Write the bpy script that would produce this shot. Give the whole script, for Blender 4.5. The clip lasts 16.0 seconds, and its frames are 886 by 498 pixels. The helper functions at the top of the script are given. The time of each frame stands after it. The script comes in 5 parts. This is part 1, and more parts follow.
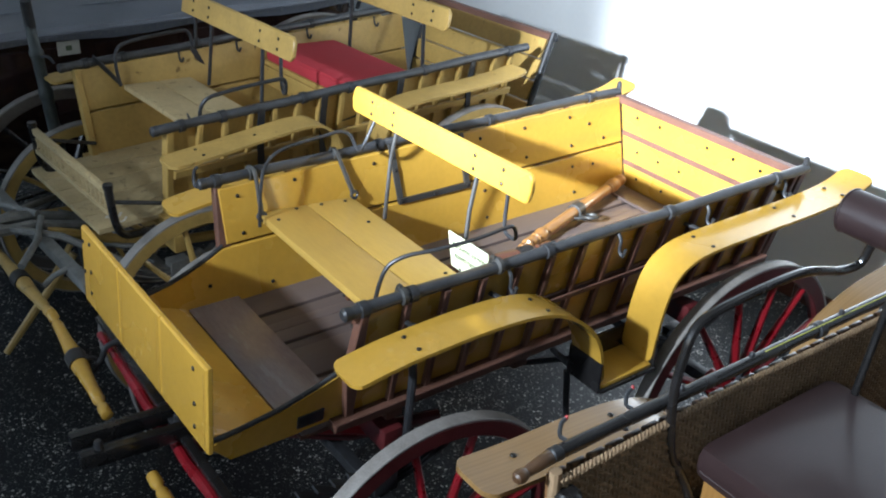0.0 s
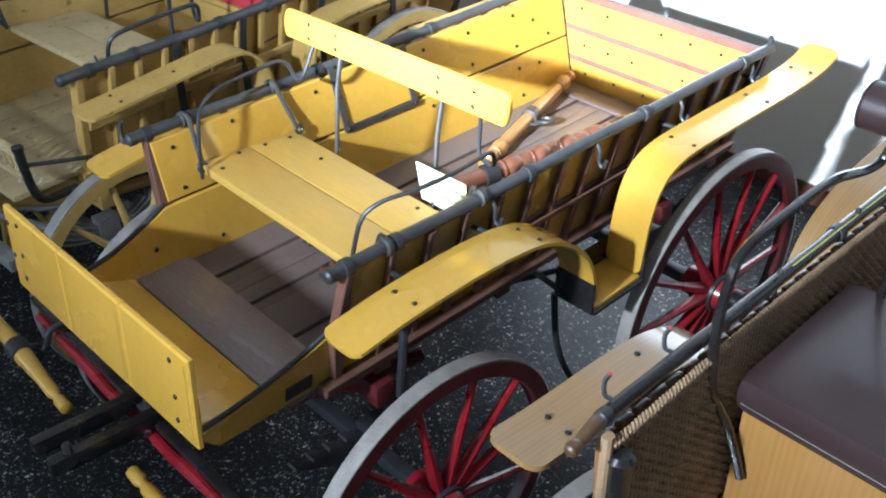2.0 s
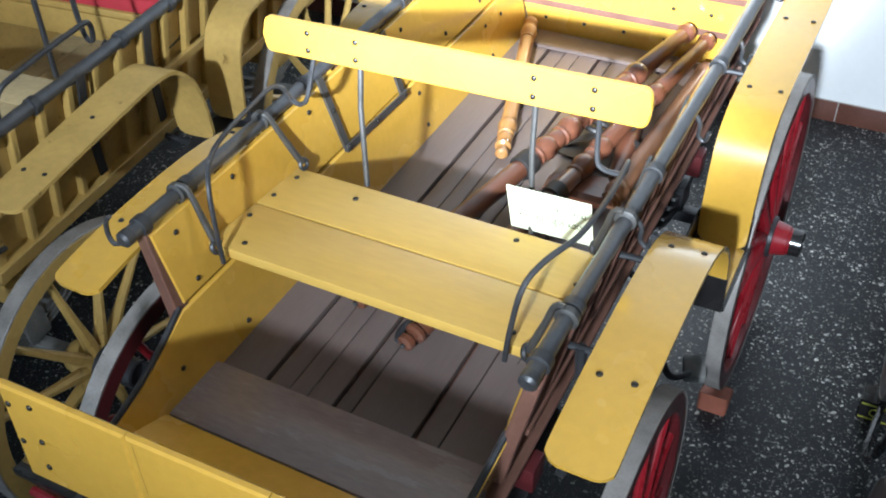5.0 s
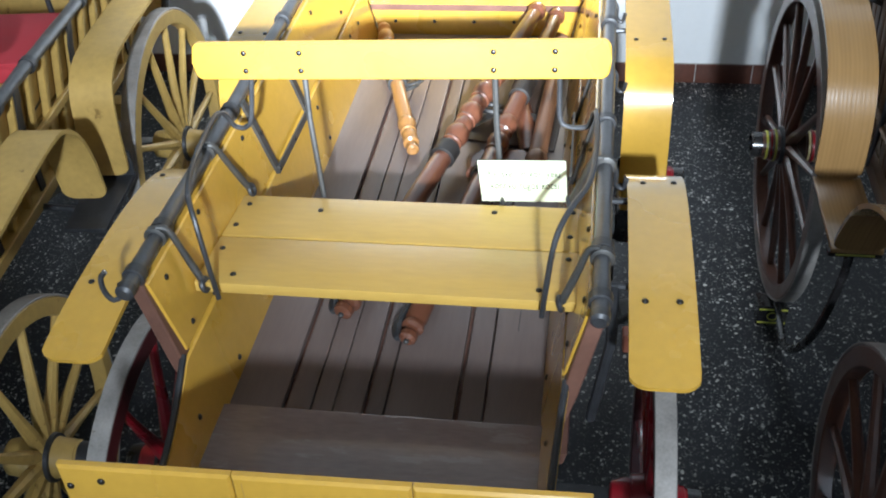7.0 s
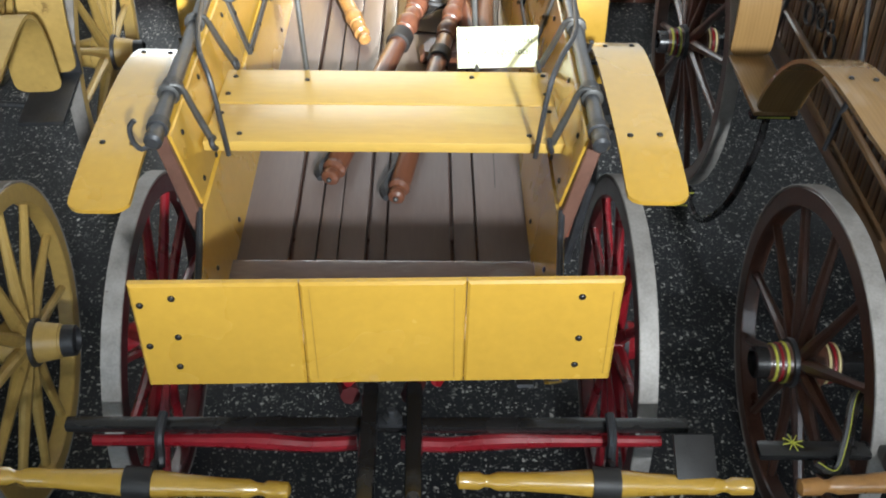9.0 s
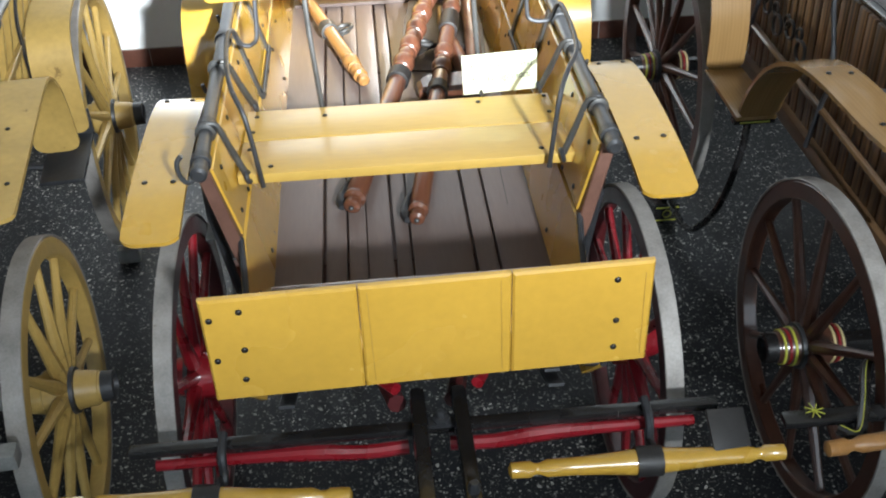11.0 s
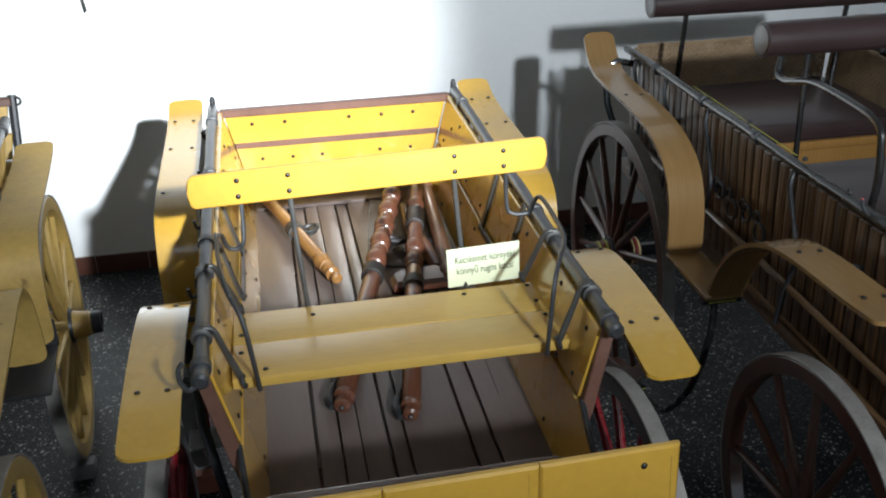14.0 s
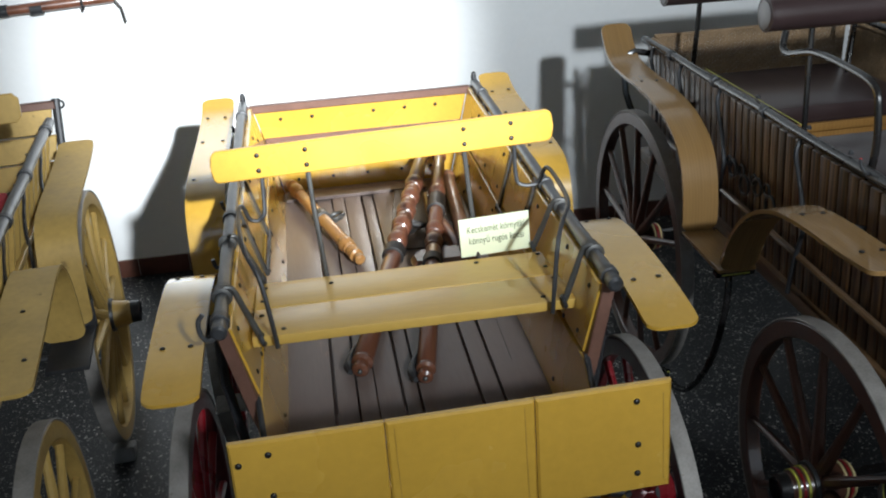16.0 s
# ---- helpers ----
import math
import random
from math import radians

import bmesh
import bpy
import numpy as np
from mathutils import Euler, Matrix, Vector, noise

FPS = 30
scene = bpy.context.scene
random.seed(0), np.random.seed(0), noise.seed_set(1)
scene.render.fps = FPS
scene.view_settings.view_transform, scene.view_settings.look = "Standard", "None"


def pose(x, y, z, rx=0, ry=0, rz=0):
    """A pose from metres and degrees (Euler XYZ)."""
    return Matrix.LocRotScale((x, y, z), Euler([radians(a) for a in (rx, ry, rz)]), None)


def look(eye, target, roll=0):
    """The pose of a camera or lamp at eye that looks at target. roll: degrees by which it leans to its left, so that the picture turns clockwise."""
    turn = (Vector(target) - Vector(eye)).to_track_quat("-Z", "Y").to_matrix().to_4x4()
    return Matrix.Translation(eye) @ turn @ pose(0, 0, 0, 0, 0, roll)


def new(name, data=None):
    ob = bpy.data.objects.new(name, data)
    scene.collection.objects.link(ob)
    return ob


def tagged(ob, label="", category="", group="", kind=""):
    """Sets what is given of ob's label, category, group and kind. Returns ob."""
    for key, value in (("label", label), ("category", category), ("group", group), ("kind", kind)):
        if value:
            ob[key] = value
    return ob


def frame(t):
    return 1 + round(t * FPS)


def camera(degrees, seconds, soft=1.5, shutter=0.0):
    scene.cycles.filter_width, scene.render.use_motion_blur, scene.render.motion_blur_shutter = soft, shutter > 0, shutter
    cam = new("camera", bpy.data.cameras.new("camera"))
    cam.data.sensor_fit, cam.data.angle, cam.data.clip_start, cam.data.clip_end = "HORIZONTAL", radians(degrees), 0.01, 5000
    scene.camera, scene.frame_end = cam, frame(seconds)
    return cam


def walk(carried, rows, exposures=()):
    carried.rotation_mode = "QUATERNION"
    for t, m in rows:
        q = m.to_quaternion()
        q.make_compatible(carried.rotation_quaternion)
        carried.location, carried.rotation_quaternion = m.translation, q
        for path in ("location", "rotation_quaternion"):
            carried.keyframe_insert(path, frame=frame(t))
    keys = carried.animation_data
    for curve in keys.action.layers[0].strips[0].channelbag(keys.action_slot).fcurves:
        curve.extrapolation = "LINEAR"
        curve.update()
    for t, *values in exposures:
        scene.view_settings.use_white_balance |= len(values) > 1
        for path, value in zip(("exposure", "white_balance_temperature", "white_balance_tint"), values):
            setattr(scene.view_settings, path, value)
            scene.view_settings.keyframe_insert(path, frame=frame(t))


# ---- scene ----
cam = camera(49.6, 16.0, soft=2.0)
PATH = [
    (0, (2.359, -1.294, 2.683), (0.946, -0.247, 1.732), 2.5),
    (0.5, (2.346, -1.262, 2.682), (0.943, -0.22, 1.711), 1.6),
    (1, (2.291, -1.236, 2.689), (0.912, -0.203, 1.674), 0.3),
    (1.5, (2.169, -1.256, 2.69), (0.871, -0.18, 1.613), -0.5),
    (2, (2.017, -1.278, 2.673), (0.82, -0.156, 1.528), -0.8),
    (2.5, (1.859, -1.274, 2.672), (0.722, -0.136, 1.485), -0.4),
    (3, (1.66, -1.286, 2.678), (0.58, -0.114, 1.47), -1.3),
    (3.5, (1.511, -1.339, 2.68), (0.612, -0.044, 1.45), -2.5),
    (4, (1.327, -1.334, 2.664), (0.478, -0.036, 1.401), -2.1),
    (4.5, (1.123, -1.258, 2.616), (0.315, 0.041, 1.327), -3.8),
    (4.7, (1.041, -1.267, 2.629), (0.252, 0.032, 1.328), -3.8),
    (6.8, (0.486, -1.514, 2.602), (0.136, -0.004, 1.339), -3.6),
    (7, (0.44, -1.559, 2.589), (0.154, -0.042, 1.318), -4.1),
    (7.5, (0.407, -1.666, 2.567), (0.242, -0.137, 1.288), -3.7),
    (8, (0.333, -1.738, 2.554), (0.318, -0.217, 1.255), 2.1),
    (8.5, (0.218, -1.813, 2.542), (0.256, -0.307, 1.227), 3.9),
    (9, (0.098, -1.906, 2.51), (0.139, -0.413, 1.179), 1.4),
    (9.2, (0.085, -1.953, 2.508), (0.12, -0.456, 1.182), 0.9),
    (11.3, (-0.112, -2.086, 2.511), (0.027, -0.49, 1.313), -1.6),
    (11.4, (-0.124, -2.086, 2.513), (0.03, -0.482, 1.328), -1.3),
    (11.5, (-0.131, -2.077, 2.515), (0.031, -0.469, 1.337), -1.4),
    (12, (-0.143, -2.062, 2.535), (0.038, -0.409, 1.423), -0.9),
    (12.1, (-0.145, -2.046, 2.535), (0.041, -0.385, 1.436), -0.7),
    (12.5, (-0.164, -2.034, 2.542), (0.008, -0.329, 1.511), -0.6),
    (13, (-0.219, -2.032, 2.541), (0.004, -0.297, 1.572), -2.7),
    (13.5, (-0.264, -2.03, 2.528), (0.011, -0.281, 1.598), -2.3),
    (14, (-0.272, -2.045, 2.51), (0.055, -0.289, 1.609), -1.1),
    (14.5, (-0.282, -2.032, 2.487), (0.001, -0.265, 1.596), -0.9),
    (15, (-0.29, -2.069, 2.474), (-0.048, -0.285, 1.603), -0.9),
    (15.5, (-0.234, -2.146, 2.444), (0.006, -0.355, 1.586), -1.3),
    (16, (-0.201, -2.235, 2.409), (0.031, -0.438, 1.561), -3.5),
]
walk(cam, [(t, look(eye, target, roll)) for t, eye, target, roll in PATH],
     exposures=[(0, 0.6, 5850, 10), (2, 1.0, 5700, 10), (3.5, 1.0, 5750, 10), (4.7, 0.9, 5850, 10), (7, 0.6, 5900, 10), (8, 0.75, 6150, 10), (9, 1.0, 6450, 10), (11.5, 0.85, 6300, 10),
                (12.5, 0.5, 6250, 10), (13, 0.25, 6250, 10), (14, -0.25, 6300, 10), (14.5, -0.28, 6300, 10), (16, -0.28, 6350, 10)])

# ---------------------------------------------------------------- world and light
world = bpy.data.worlds.new("world")
scene.world = world
world.use_nodes = True
wn = world.node_tree.nodes
sky = wn.new("ShaderNodeTexSky")
sky.sky_type, sky.sun_disc, sky.sun_elevation, sky.sun_rotation = "NISHITA", False, radians(35), radians(160)
wn["Background"].inputs["Strength"].default_value = 0.10
world.node_tree.links.new(sky.outputs["Color"], wn["Background"].inputs["Color"])

SPOT_AT, SPOT_TO = (1.20, -5.0, 4.00), (-0.50, 3.0, 1.12)
lamp = bpy.data.lights.new("ceiling_spot", "SPOT")
lamp.energy, lamp.color = 9000, (0.93, 0.98, 1.0)
lamp.spot_size, lamp.spot_blend, lamp.shadow_soft_size = radians(19.0), 1.0, 0.09
new("ceiling_spot", lamp).matrix_world = look(SPOT_AT, SPOT_TO)
spill = bpy.data.lights.new("ceiling_spot_spill", "SPOT")      # the same fitting's wide soft spill
spill.energy, spill.color = 2000, (0.88, 0.955, 1.0)
spill.spot_size, spill.spot_blend, spill.shadow_soft_size = radians(64), 1.0, 0.13
new("ceiling_spot_spill", spill).matrix_world = look(SPOT_AT, (0.15, 3.0, 2.55))

ROOM_X0, ROOM_X1, ROOM_Y0, WALL_Y, ROOM_H = -6.0, 6.5, -5.6, 2.992, 4.25
FILL_OPENINGS = [(-4.2, 1.6), (-0.9, 1.6), (3.4, 1.6)]          # unseen openings added for fill light: centre x, width; sill 1.1, head 3.1
FILL_WATTS = (18, 9, 12)
# cool area lamps added behind the openings as soft fill
for (wx, ww), watts in zip(FILL_OPENINGS, FILL_WATTS):
    fill_lamp = bpy.data.lights.new("fill_area_lamp", "AREA")
    fill_lamp.shape, fill_lamp.size, fill_lamp.size_y, fill_lamp.energy, fill_lamp.color = "RECTANGLE", ww, 2.0, watts, (0.62, 0.83, 1.0)
    new("fill_area_lamp", fill_lamp).matrix_world = look((wx, ROOM_Y0 - 0.05, 2.1), (wx, 0, 1.7))


# ---------------------------------------------------------------- materials
def mat(name, color, rough=0.5, metal=0.0, scale=6.0, vary=0.18, grain=60.0, bump=0.15, coat=0.0, stretch=(1, 1, 1), wear=None, wear_at=0.66, rand=0.0, dist=0.002):
    m = bpy.data.materials.new(name)
    m.use_nodes = True
    n, l = m.node_tree.nodes, m.node_tree.links
    b = n["Principled BSDF"]
    b.inputs["Metallic"].default_value = metal
    b.inputs["Coat Weight"].default_value = coat
    b.inputs["Coat Roughness"].default_value = 0.12
    tc, mp = n.new("ShaderNodeTexCoord"), n.new("ShaderNodeMapping")
    mp.inputs["Scale"].default_value = stretch
    l.new(tc.outputs["Object"], mp.inputs["Vector"])
    big, small = n.new("ShaderNodeTexNoise"), n.new("ShaderNodeTexNoise")
    for tex, s, d in ((big, scale, 4), (small, grain, 3)):
        tex.inputs["Scale"].default_value, tex.inputs["Detail"].default_value = s, d
        l.new(mp.outputs["Vector"], tex.inputs["Vector"])
    add = n.new("ShaderNodeMath"); add.operation = "MULTIPLY_ADD"
    l.new(small.outputs["Fac"], add.inputs[0]); add.inputs[1].default_value = 0.5
    l.new(big.outputs["Fac"], add.inputs[2])
    ramp = n.new("ShaderNodeMapRange")
    ramp.inputs["From Min"].default_value, ramp.inputs["From Max"].default_value = 0.45, 1.05
    ramp.inputs["To Min"].default_value, ramp.inputs["To Max"].default_value = 1 - vary, 1 + vary
    l.new(add.outputs[0], ramp.inputs["Value"])
    hsv = n.new("ShaderNodeHueSaturation")
    hsv.inputs["Color"].default_value = (*color, 1)
    last = ramp.outputs["Result"]
    if rand:
        oi, mr, mul = n.new("ShaderNodeObjectInfo"), n.new("ShaderNodeMapRange"), n.new("ShaderNodeMath")
        mr.inputs["To Min"].default_value, mr.inputs["To Max"].default_value = 1 - rand, 1 + rand
        mul.operation = "MULTIPLY"
        l.new(oi.outputs["Random"], mr.inputs["Value"]); l.new(mr.outputs["Result"], mul.inputs[0]); l.new(last, mul.inputs[1])
        last = mul.outputs[0]
    l.new(last, hsv.inputs["Value"])
    out = hsv.outputs["Color"]
    if wear:
        wt, wr, mix = n.new("ShaderNodeTexNoise"), n.new("ShaderNodeMapRange"), n.new("ShaderNodeMix")
        wt.inputs["Scale"].default_value, wt.inputs["Detail"].default_value, wt.inputs["Roughness"].default_value = scale * 3, 8, 0.7
        l.new(mp.outputs["Vector"], wt.inputs["Vector"])
        wr.inputs["From Min"].default_value, wr.inputs["From Max"].default_value = wear_at, wear_at + 0.06
        l.new(wt.outputs["Fac"], wr.inputs["Value"])
        mix.data_type = "RGBA"
        l.new(wr.outputs["Result"], mix.inputs["Factor"]); l.new(out, mix.inputs["A"]); mix.inputs["B"].default_value = (*wear, 1)
        out = mix.outputs["Result"]
    l.new(out, b.inputs["Base Color"])
    rr = n.new("ShaderNodeMapRange")
    rr.inputs["To Min"].default_value, rr.inputs["To Max"].default_value = max(rough - 0.12, 0.03), min(rough + 0.14, 1)
    l.new(big.outputs["Fac"], rr.inputs["Value"]); l.new(rr.outputs["Result"], b.inputs["Roughness"])
    bp = n.new("ShaderNodeBump")
    bp.inputs["Strength"].default_value, bp.inputs["Distance"].default_value = bump, dist
    l.new(add.outputs[0], bp.inputs["Height"]); l.new(bp.outputs["Normal"], b.inputs["Normal"])
    return m


def terrazzo():
    m = mat("dark_terrazzo", (0.011, 0.012, 0.014), 0.40, scale=2.2, vary=0.35, grain=90, bump=0.03)
    n, l = m.node_tree.nodes, m.node_tree.links
    b = n["Principled BSDF"]
    base = b.inputs["Base Color"].links[0].from_socket
    tc = n.new("ShaderNodeTexCoord")
    warp, mixv = n.new("ShaderNodeTexNoise"), n.new("ShaderNodeVectorMath")
    warp.inputs["Scale"].default_value = 38
    l.new(tc.outputs["Object"], warp.inputs["Vector"])
    sc = n.new("ShaderNodeVectorMath"); sc.operation = "SCALE"; sc.inputs["Scale"].default_value = 0.03
    l.new(warp.outputs["Color"], sc.inputs[0])
    mixv.operation = "ADD"
    l.new(tc.outputs["Object"], mixv.inputs[0]); l.new(sc.outputs[0], mixv.inputs[1])
    prev = base
    worn, chip_tone = n.new("ShaderNodeTexNoise"), n.new("ShaderNodeMapRange")      # chips dimmer in random patches
    worn.inputs["Scale"].default_value, worn.inputs["Detail"].default_value = 3.2, 4
    l.new(tc.outputs["Object"], worn.inputs["Vector"])
    chip_tone.inputs["From Min"].default_value, chip_tone.inputs["From Max"].default_value = 0.38, 0.66
    chip_tone.inputs["To Min"].default_value, chip_tone.inputs["To Max"].default_value = 0.28, 1.0
    l.new(worn.outputs["Fac"], chip_tone.inputs["Value"])
    for s, thr, lo, col in ((72, 0.33, 0.55, (0.62, 0.60, 0.55)), (150, 0.34, 0.55, (0.32, 0.32, 0.30)), (44, 0.27, 0.62, (0.74, 0.71, 0.64))):
        v = n.new("ShaderNodeTexVoronoi"); v.inputs["Scale"].default_value = s
        l.new(mixv.outputs[0], v.inputs["Vector"])
        cut = n.new("ShaderNodeMath"); cut.operation = "LESS_THAN"; cut.inputs[1].default_value = thr
        l.new(v.outputs["Distance"], cut.inputs[0])
        sep = n.new("ShaderNodeSeparateColor"); l.new(v.outputs["Color"], sep.inputs[0])
        pick = n.new("ShaderNodeMath"); pick.operation = "GREATER_THAN"; pick.inputs[1].default_value = lo
        l.new(sep.outputs["Red"], pick.inputs[0])
        both = n.new("ShaderNodeMath"); both.operation = "MULTIPLY"
        l.new(cut.outputs[0], both.inputs[0]); l.new(pick.outputs[0], both.inputs[1])
        tone = n.new("ShaderNodeMath"); tone.operation = "MULTIPLY"
        l.new(both.outputs[0], tone.inputs[0]); l.new(sep.outputs["Green"], tone.inputs[1])
        mix = n.new("ShaderNodeMix"); mix.data_type = "RGBA"
        dull = n.new("ShaderNodeMath"); dull.operation = "MULTIPLY"
        l.new(tone.outputs[0], dull.inputs[0]); l.new(chip_tone.outputs["Result"], dull.inputs[1])
        l.new(dull.outputs[0], mix.inputs["Factor"]); l.new(prev, mix.inputs["A"]); mix.inputs["B"].default_value = (*col, 1)
        prev = mix.outputs["Result"]
    l.new(prev, b.inputs["Base Color"])
    b.inputs["Specular IOR Level"].default_value = 0.28
    return m


def wood(name, dark, light, rough=0.4, axis=1, rings=14.0, coat=0.0, rand=0.0, bump=0.2):
    m = bpy.data.materials.new(name)
    m.use_nodes = True
    n, l = m.node_tree.nodes, m.node_tree.links
    b = n["Principled BSDF"]
    tc, mp, w, f = n.new("ShaderNodeTexCoord"), n.new("ShaderNodeMapping"), n.new("ShaderNodeTexWave"), n.new("ShaderNodeTexNoise")
    s = [1.0, 0.05, 0.05] if axis == 0 else [1.0, 1.0, 1.0]
    s[axis] = 1.0 if axis == 0 else 0.07
    mp.inputs["Scale"].default_value = s
    l.new(tc.outputs["Object"], mp.inputs["Vector"])
    w.wave_type, w.bands_direction = "BANDS" if axis == 0 else "RINGS", "X"
    w.inputs["Scale"].default_value, w.inputs["Distortion"].default_value, w.inputs["Detail"].default_value, w.inputs["Detail Scale"].default_value = rings, 5, 3, 1.5
    f.inputs["Scale"].default_value, f.inputs["Detail"].default_value = 90, 5
    l.new(mp.outputs["Vector"], w.inputs["Vector"]); l.new(mp.outputs["Vector"], f.inputs["Vector"])
    mixf = n.new("ShaderNodeMath"); mixf.operation = "MULTIPLY_ADD"; mixf.inputs[1].default_value = 0.22 if axis == 0 else 0.45
    half = n.new("ShaderNodeMath"); half.operation = "MULTIPLY"; half.inputs[1].default_value = 0.72 if axis == 0 else 0.55
    l.new(f.outputs["Fac"], half.inputs[0])
    l.new(w.outputs["Fac"], mixf.inputs[0]); l.new(half.outputs[0], mixf.inputs[2])
    ramp = n.new("ShaderNodeValToRGB")
    ramp.color_ramp.elements[0].color, ramp.color_ramp.elements[1].color = (*dark, 1), (*light, 1)
    ramp.color_ramp.elements[0].position, ramp.color_ramp.elements[1].position = 0.15, 0.75
    l.new(mixf.outputs[0], ramp.inputs["Fac"])
    out = ramp.outputs["Color"]
    if rand:
        oi, mr, hsv = n.new("ShaderNodeObjectInfo"), n.new("ShaderNodeMapRange"), n.new("ShaderNodeHueSaturation")
        mr.inputs["To Min"].default_value, mr.inputs["To Max"].default_value = 1 - rand, 1 + rand
        l.new(oi.outputs["Random"], mr.inputs["Value"]); l.new(mr.outputs["Result"], hsv.inputs["Value"]); l.new(out, hsv.inputs["Color"])
        out = hsv.outputs["Color"]
    l.new(out, b.inputs["Base Color"])
    b.inputs["Roughness"].default_value = rough
    b.inputs["Coat Weight"].default_value = coat
    b.inputs["Coat Roughness"].default_value = 0.1
    bp = n.new("ShaderNodeBump"); bp.inputs["Strength"].default_value, bp.inputs["Distance"].default_value = bump, 0.0015
    l.new(mixf.outputs[0], bp.inputs["Height"]); l.new(bp.outputs["Normal"], b.inputs["Normal"])
    return m


YELLOW = mat("yellow_gloss_paint", (0.50, 0.290, 0.040), 0.26, scale=3, vary=0.12, grain=45, bump=0.10, coat=0.85, wear=(0.40, 0.23, 0.02), wear_at=0.70)
YELLOW_SEAT = mat("yellow_varnished_board", (0.48, 0.305, 0.068), 0.38, scale=4, vary=0.14, grain=70, bump=0.12, coat=0.22, stretch=(0.25, 1, 1), wear=(0.45, 0.25, 0.03), wear_at=0.68)
YELLOW_OLD = mat("aged_ochre_paint", (0.43, 0.282, 0.080), 0.42, scale=5, vary=0.20, grain=50, bump=0.2, wear=(0.20, 0.12, 0.03), wear_at=0.63)
PALE_OLD = mat("scuffed_pale_board", (0.46, 0.355, 0.185), 0.5, scale=6, vary=0.22, grain=60, bump=0.3, wear=(0.16, 0.11, 0.05), wear_at=0.60)
BROWN_PAINT = mat("red_brown_paint", (0.125, 0.060, 0.042), 0.45, scale=8, vary=0.25, grain=70, bump=0.2, wear=(0.30, 0.20, 0.15), wear_at=0.70)
PLANK = mat("mauve_brown_plank", (0.140, 0.106, 0.094), 0.36, scale=5, vary=0.16, grain=120, bump=0.25, stretch=(1, 0.12, 1), wear=(0.26, 0.17, 0.14), wear_at=0.66, rand=0.10)
# foot plank: reflected sheen painted in as a pale base and paler patches
PLANK_SHEEN = mat("plank_with_painted_sheen", (0.235, 0.188, 0.182), 0.22, scale=7, vary=0.22, grain=110, bump=0.3, stretch=(0.25, 1, 1), coat=0.8, wear=(0.27, 0.24, 0.235), wear_at=0.56)
IRON = mat("worn_black_iron", (0.036, 0.037, 0.040), 0.42, metal=0.30, scale=14, vary=0.4, grain=150, bump=0.35, wear=(0.14, 0.13, 0.12), wear_at=0.64)
STRAP = mat("grey_strap_iron", (0.080, 0.079, 0.076), 0.45, metal=0.6, scale=16, vary=0.3, grain=150, bump=0.4)
RAIL = mat("charcoal_rail_paint", (0.042, 0.043, 0.046), 0.33, scale=14, vary=0.35, grain=120, bump=0.5, wear=(0.16, 0.13, 0.10), wear_at=0.68, coat=0.15)
TYRE = mat("grey_iron_tyre", (0.27, 0.25, 0.23), 0.55, metal=0.25, scale=18, vary=0.3, grain=160, bump=0.4, wear=(0.14, 0.11, 0.09), wear_at=0.64)
RED = mat("carmine_gloss_paint", (0.23, 0.009, 0.015), 0.28, scale=9, vary=0.22, grain=60, bump=0.15, coat=0.4)
RED_DARK = mat("dark_red_paint", (0.075, 0.012, 0.013), 0.34, scale=9, vary=0.3, grain=60, bump=0.2, coat=0.3)
BLACK = mat("black_gloss_paint", (0.014, 0.013, 0.013), 0.25, scale=9, vary=0.4, grain=60, bump=0.2, coat=0.3)
BOLT = mat("dark_bolt_head", (0.03, 0.028, 0.026), 0.35, metal=0.6, scale=80, vary=0.3, grain=300, bump=0.2)
WHITE_WALL = mat("white_plaster", (0.78, 0.79, 0.79), 0.85, scale=0.9, vary=0.035, grain=35, bump=0.12)
PLASTER_B = mat("plain_plaster", (0.75, 0.75, 0.73), 0.9, scale=0.9, vary=0.05, grain=30, bump=0.1)
CEIL = mat("ceiling_plaster", (0.78, 0.78, 0.76), 0.9, scale=1.2, vary=0.04, grain=30, bump=0.08)
TILE = mat("red_brown_skirting_tile", (0.105, 0.040, 0.026), 0.35, scale=9, vary=0.25, grain=70, bump=0.15, rand=0.12)
GROUT = mat("pale_grout", (0.40, 0.38, 0.35), 0.8, scale=20, vary=0.2)
FLOOR_M = terrazzo()
TURNED = mat("glossy_turned_wood", (0.135, 0.050, 0.027), 0.34, scale=9, vary=0.35, grain=60, bump=0.2, coat=0.45, stretch=(1, 1, 0.12))
TURNED_PALE = mat("pale_turned_wood", (0.33, 0.160, 0.05), 0.30, scale=9, vary=0.3, grain=60, bump=0.12, coat=0.3, stretch=(1, 1, 0.12))
OAK = wood("varnished_oak", (0.222, 0.126, 0.045), (0.285, 0.166, 0.062), 0.26, axis=0, rings=27, coat=0.5)
SEAT_WOOD = wood("orange_varnished_board", (0.27, 0.135, 0.036), (0.36, 0.190, 0.055), 0.34, axis=0, rings=18, coat=0.3)
WALNUT = wood("dark_walnut_slat", (0.022, 0.010, 0.005), (0.155, 0.078, 0.033), 0.33, axis=2, rings=15, coat=0.3, rand=0.45)
WHEEL_BROWN = mat("brown_wheel_paint", (0.075, 0.030, 0.018), 0.32, scale=10, vary=0.3, grain=80, bump=0.2, coat=0.3)
CREAM = mat("cream_line_paint", (0.55, 0.45, 0.22), 0.4, scale=30, vary=0.2)
LIME = mat("yellow_green_line_paint", (0.45, 0.45, 0.06), 0.4, scale=30, vary=0.2)
LEATHER = mat("brown_seat_leather", (0.038, 0.023, 0.023), 0.34, scale=5, vary=0.22, grain=240, bump=0.25, coat=0.18)
